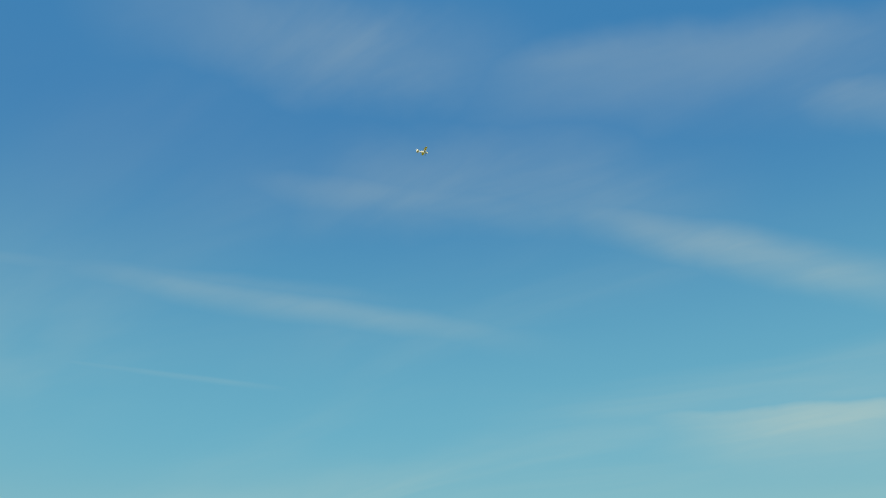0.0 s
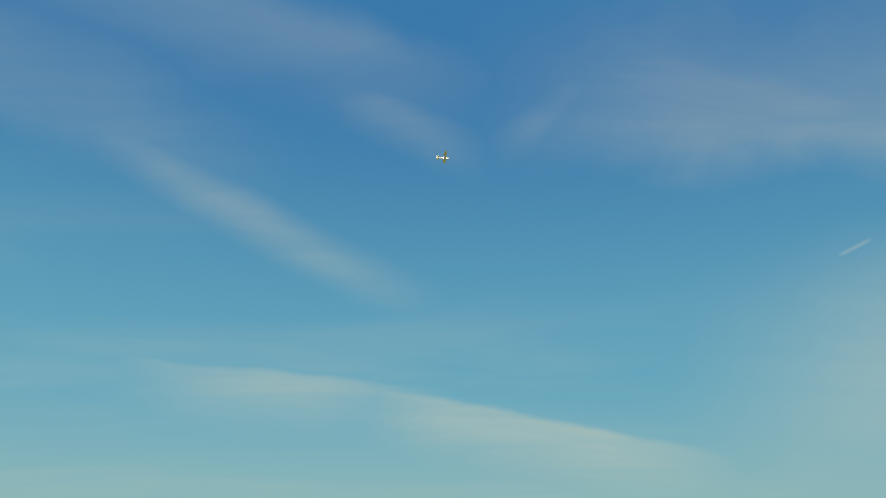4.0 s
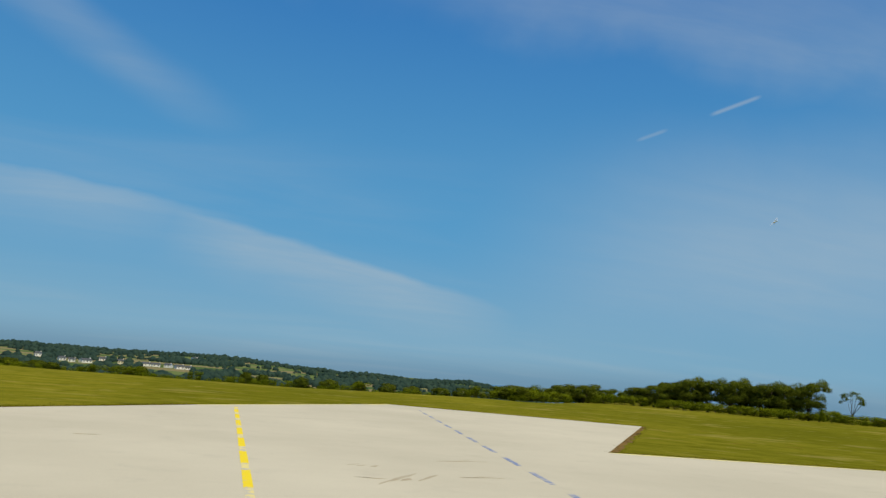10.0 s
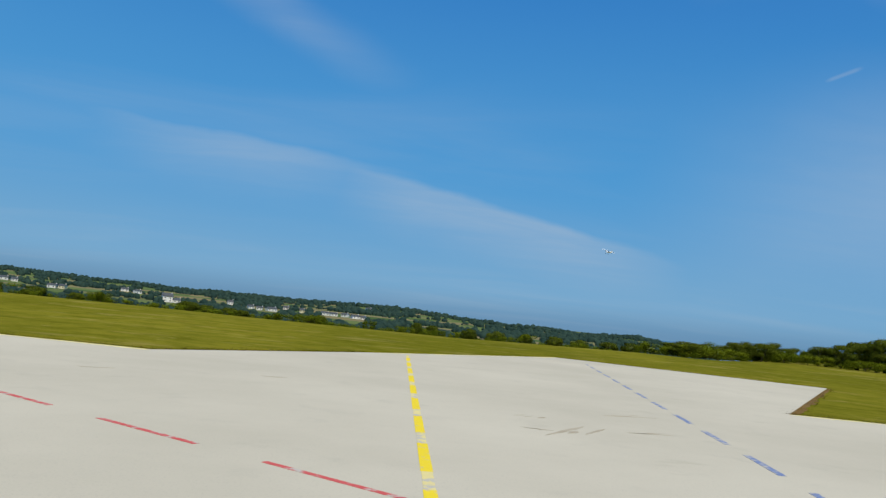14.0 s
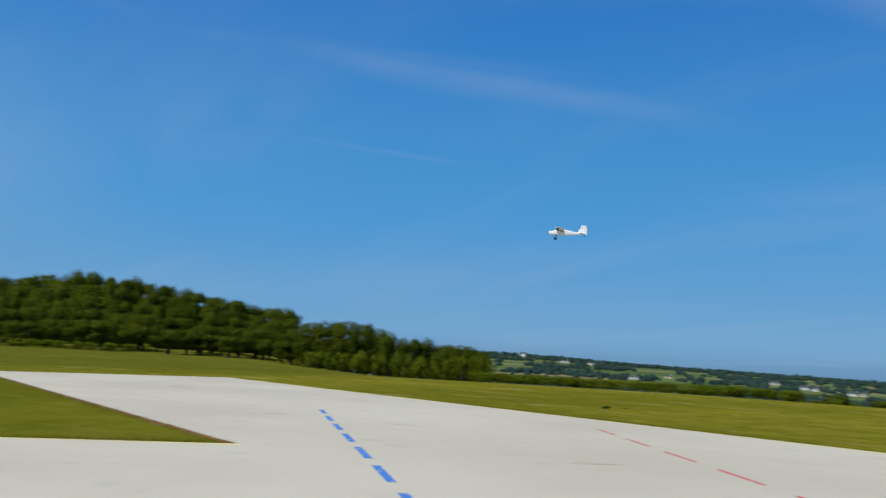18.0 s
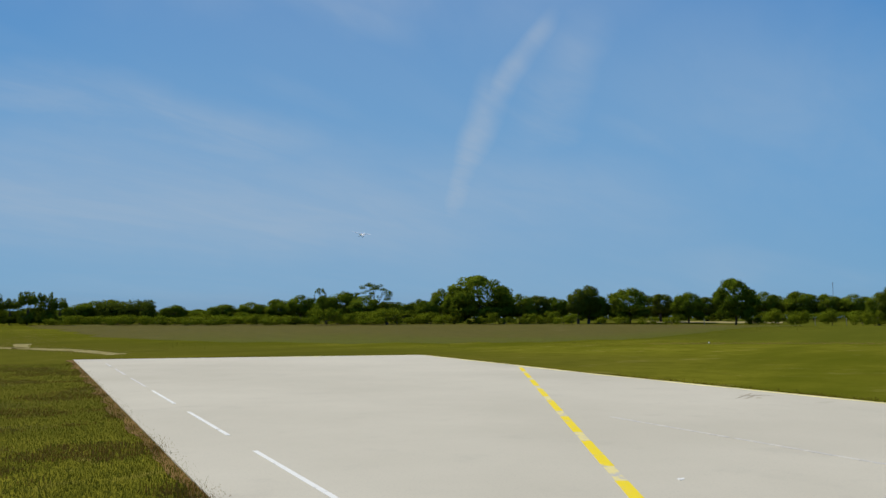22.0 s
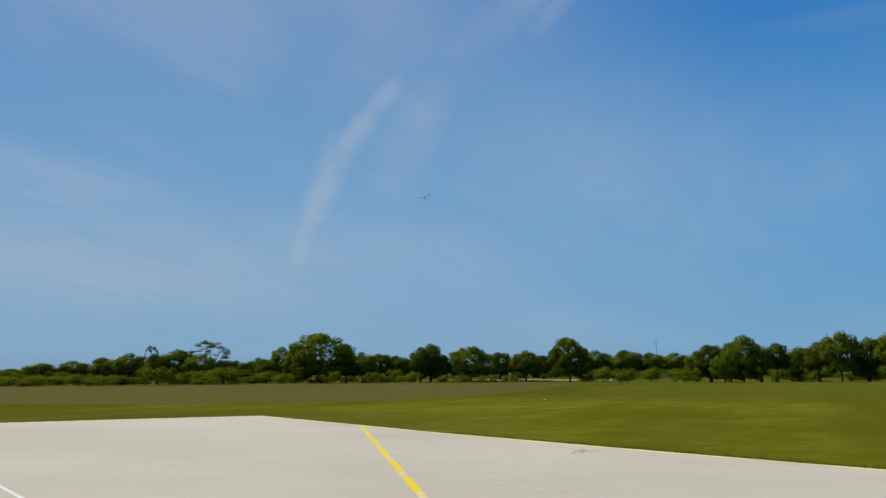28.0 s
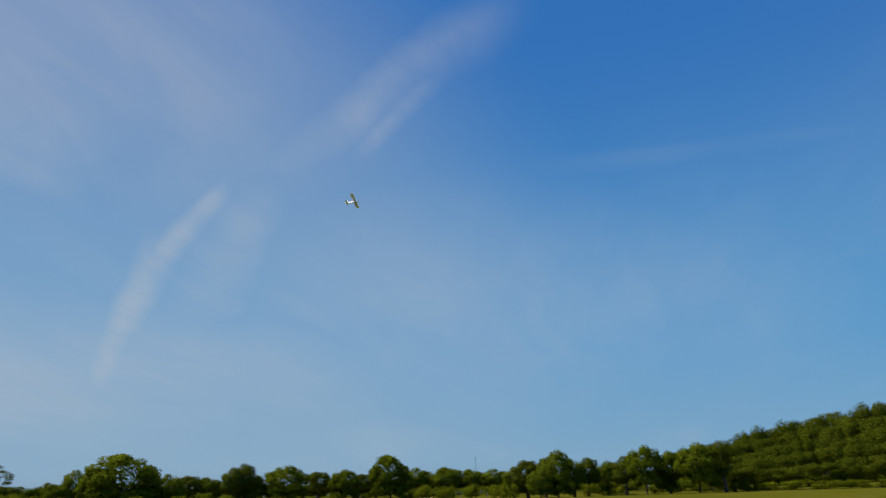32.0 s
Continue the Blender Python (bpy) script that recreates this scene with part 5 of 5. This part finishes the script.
    beam(bm, (0, -0.86, 0.0), (0, -0.88, -0.06), 0.008)
    beam(bm, (-0.012, -0.88, -0.07), (0.012, -0.88, -0.07), 0.022, 10)
    part("tail_wheel", bm, M_BLACK, plane, "small black tail wheel")
    tagged(plane, "white high-wing radio-controlled model aeroplane in flight", "model aeroplane")
    return plane


plane = build_plane()


def flying(x, y, z, bearing, pitch, bank):
    """The aeroplane's pose: nose to a bearing, nose up by pitch, right wing down by bank."""
    return Matrix.Translation((x, y, z)) @ Euler((0, 0, -radians(bearing))).to_matrix().to_4x4() @ Euler((radians(pitch), 0, 0)).to_matrix().to_4x4() @ Euler((0, radians(bank), 0)).to_matrix().to_4x4()


FLIGHT = [
    (0, flying(-56.05, 71.02, 54.89, 36.7, 0, 0)),
    (0.5, flying(-52.76, 73.50, 54.88, 44.4, 0, 0)),
    (1, flying(-47.80, 77.83, 55.41, 52.5, 0, 0)),
    (1.5, flying(-42.96, 82.77, 56.07, 58.6, 0, 0)),
    (2, flying(-34.91, 86.90, 55.40, 66.1, 0, 0)),
    (2.5, flying(-28.22, 89.91, 54.36, 70.8, 0, -5)),
    (3.5, flying(-10.16, 91.97, 49.08, 80.4, 0, -12)),
    (4.5, flying(7.43, 88.43, 43.17, 85.9, 0, -25)),
    (5, flying(16.93, 82.47, 38.70, 88.9, 0, -30)),
    (5.5, flying(26.58, 75.06, 34.10, 86.6, 0, -15)),
    (6, flying(36.55, 69.49, 31.47, 80.2, 0, 30)),
    (6.5, flying(46.62, 69.07, 29.90, 70.5, 0, 10)),
    (7, flying(58.49, 71.06, 28.91, 53.9, 0, -48)),
    (7.5, flying(77.77, 84.45, 31.84, 49.0, 0, -35)),
    (8, flying(104.23, 107.05, 36.36, 44.6, 0, -10)),
    (8.5, flying(119.22, 124.97, 38.60, 41.9, 0, -4)),
    (9, flying(123.15, 136.21, 40.42, 37.2, 0, 0)),
    (9.5, flying(106.70, 133.95, 37.60, 28.7, 0, -15)),
    (10, flying(94.96, 131.48, 35.87, 6.0, 0, -50)),
    (10.5, flying(82.81, 128.38, 33.16, -27.1, 0, -72)),
    (11, flying(79.19, 141.22, 33.35, -52.6, 0, -75)),
    (11.5, flying(68.11, 139.79, 29.58, -68.9, 0, -72)),
    (12, flying(56.52, 136.96, 24.99, -89.5, 0, -62)),
    (12.5, flying(46.29, 132.93, 20.36, -105.7, 0, -58)),
    (13, flying(37.34, 125.86, 15.29, -118.3, 0, -52)),
    (13.5, flying(31.86, 117.31, 11.93, -130.7, 0, -30)),
    (14.5, flying(20.23, 101.36, 13.07, -138.6, 0, -10)),
    (15.5, flying(10.55, 80.59, 12.43, -137.5, 0, 0)),
    (16, flying(2.62, 67.20, 11.70, -137.7, 0, 4)),
    (16.5, flying(-3.85, 55.15, 10.52, -134.0, 2, -12)),
    (17, flying(-9.90, 41.24, 8.73, -119.6, 4, -22)),
    (17.5, flying(-15.46, 33.05, 7.71, -115.0, 4, -18)),
    (18, flying(-21.88, 24.10, 7.01, -127.3, 3, -8)),
    (18.5, flying(-27.30, 13.97, 6.13, -147.2, 0, 5)),
    (19, flying(-32.20, 2.22, 5.45, -146.4, 0, 10)),
    (19.5, flying(-36.95, -8.11, 5.19, -154.8, 2, 12)),
    (20, flying(-44.86, -19.41, 4.94, -163.7, 2, 4)),
    (20.5, flying(-51.92, -29.90, 4.82, -162.2, 2, -8)),
    (21, flying(-54.14, -37.62, 4.78, -157.1, -4, -14)),
    (21.5, flying(-57.71, -46.04, 6.56, -152.9, -3, -10)),
    (22, flying(-68.60, -60.57, 11.04, -147.7, 12, 6)),
    (22.5, flying(-81.25, -75.71, 16.11, -137.2, 16, 8)),
    (23, flying(-92.92, -88.56, 22.17, -121.8, 16, 14)),
    (23.5, flying(-97.50, -91.61, 26.01, -103.4, 14, 24)),
    (24, flying(-101.37, -92.63, 28.89, -82.6, 8, 33)),
    (24.5, flying(-103.51, -89.73, 30.50, -69.0, 4, 36)),
    (25, flying(-105.43, -84.12, 30.82, -54.8, 0, 40)),
    (25.5, flying(-105.58, -77.05, 31.13, -38.3, 0, 46)),
    (26, flying(-106.22, -69.14, 30.54, -19.2, 0, 48)),
    (26.5, flying(-106.27, -61.63, 29.63, 5.7, 0, 46)),
    (27.5, flying(-105.80, -54.39, 28.64, 38.6, 0, 30)),
    (28.5, flying(-104.37, -48.60, 27.47, 56.8, 0, 6)),
    (29, flying(-98.17, -47.14, 27.75, 62.2, 0, 0)),
    (29.5, flying(-90.02, -44.89, 28.02, 61.3, 0, -12)),
    (30, flying(-83.72, -42.57, 29.56, 56.9, 0, -28)),
    (30.5, flying(-78.25, -39.08, 30.13, 49.4, 0, -32)),
    (31, flying(-75.37, -35.17, 30.35, 36.9, 0, -32)),
    (31.5, flying(-75.68, -31.26, 31.00, 17.7, 0, -30)),
    (32, flying(-78.39, -25.93, 32.06, 3.9, 0, -28)),
]


def motions():
    walk(plane, FLIGHT)


motions()
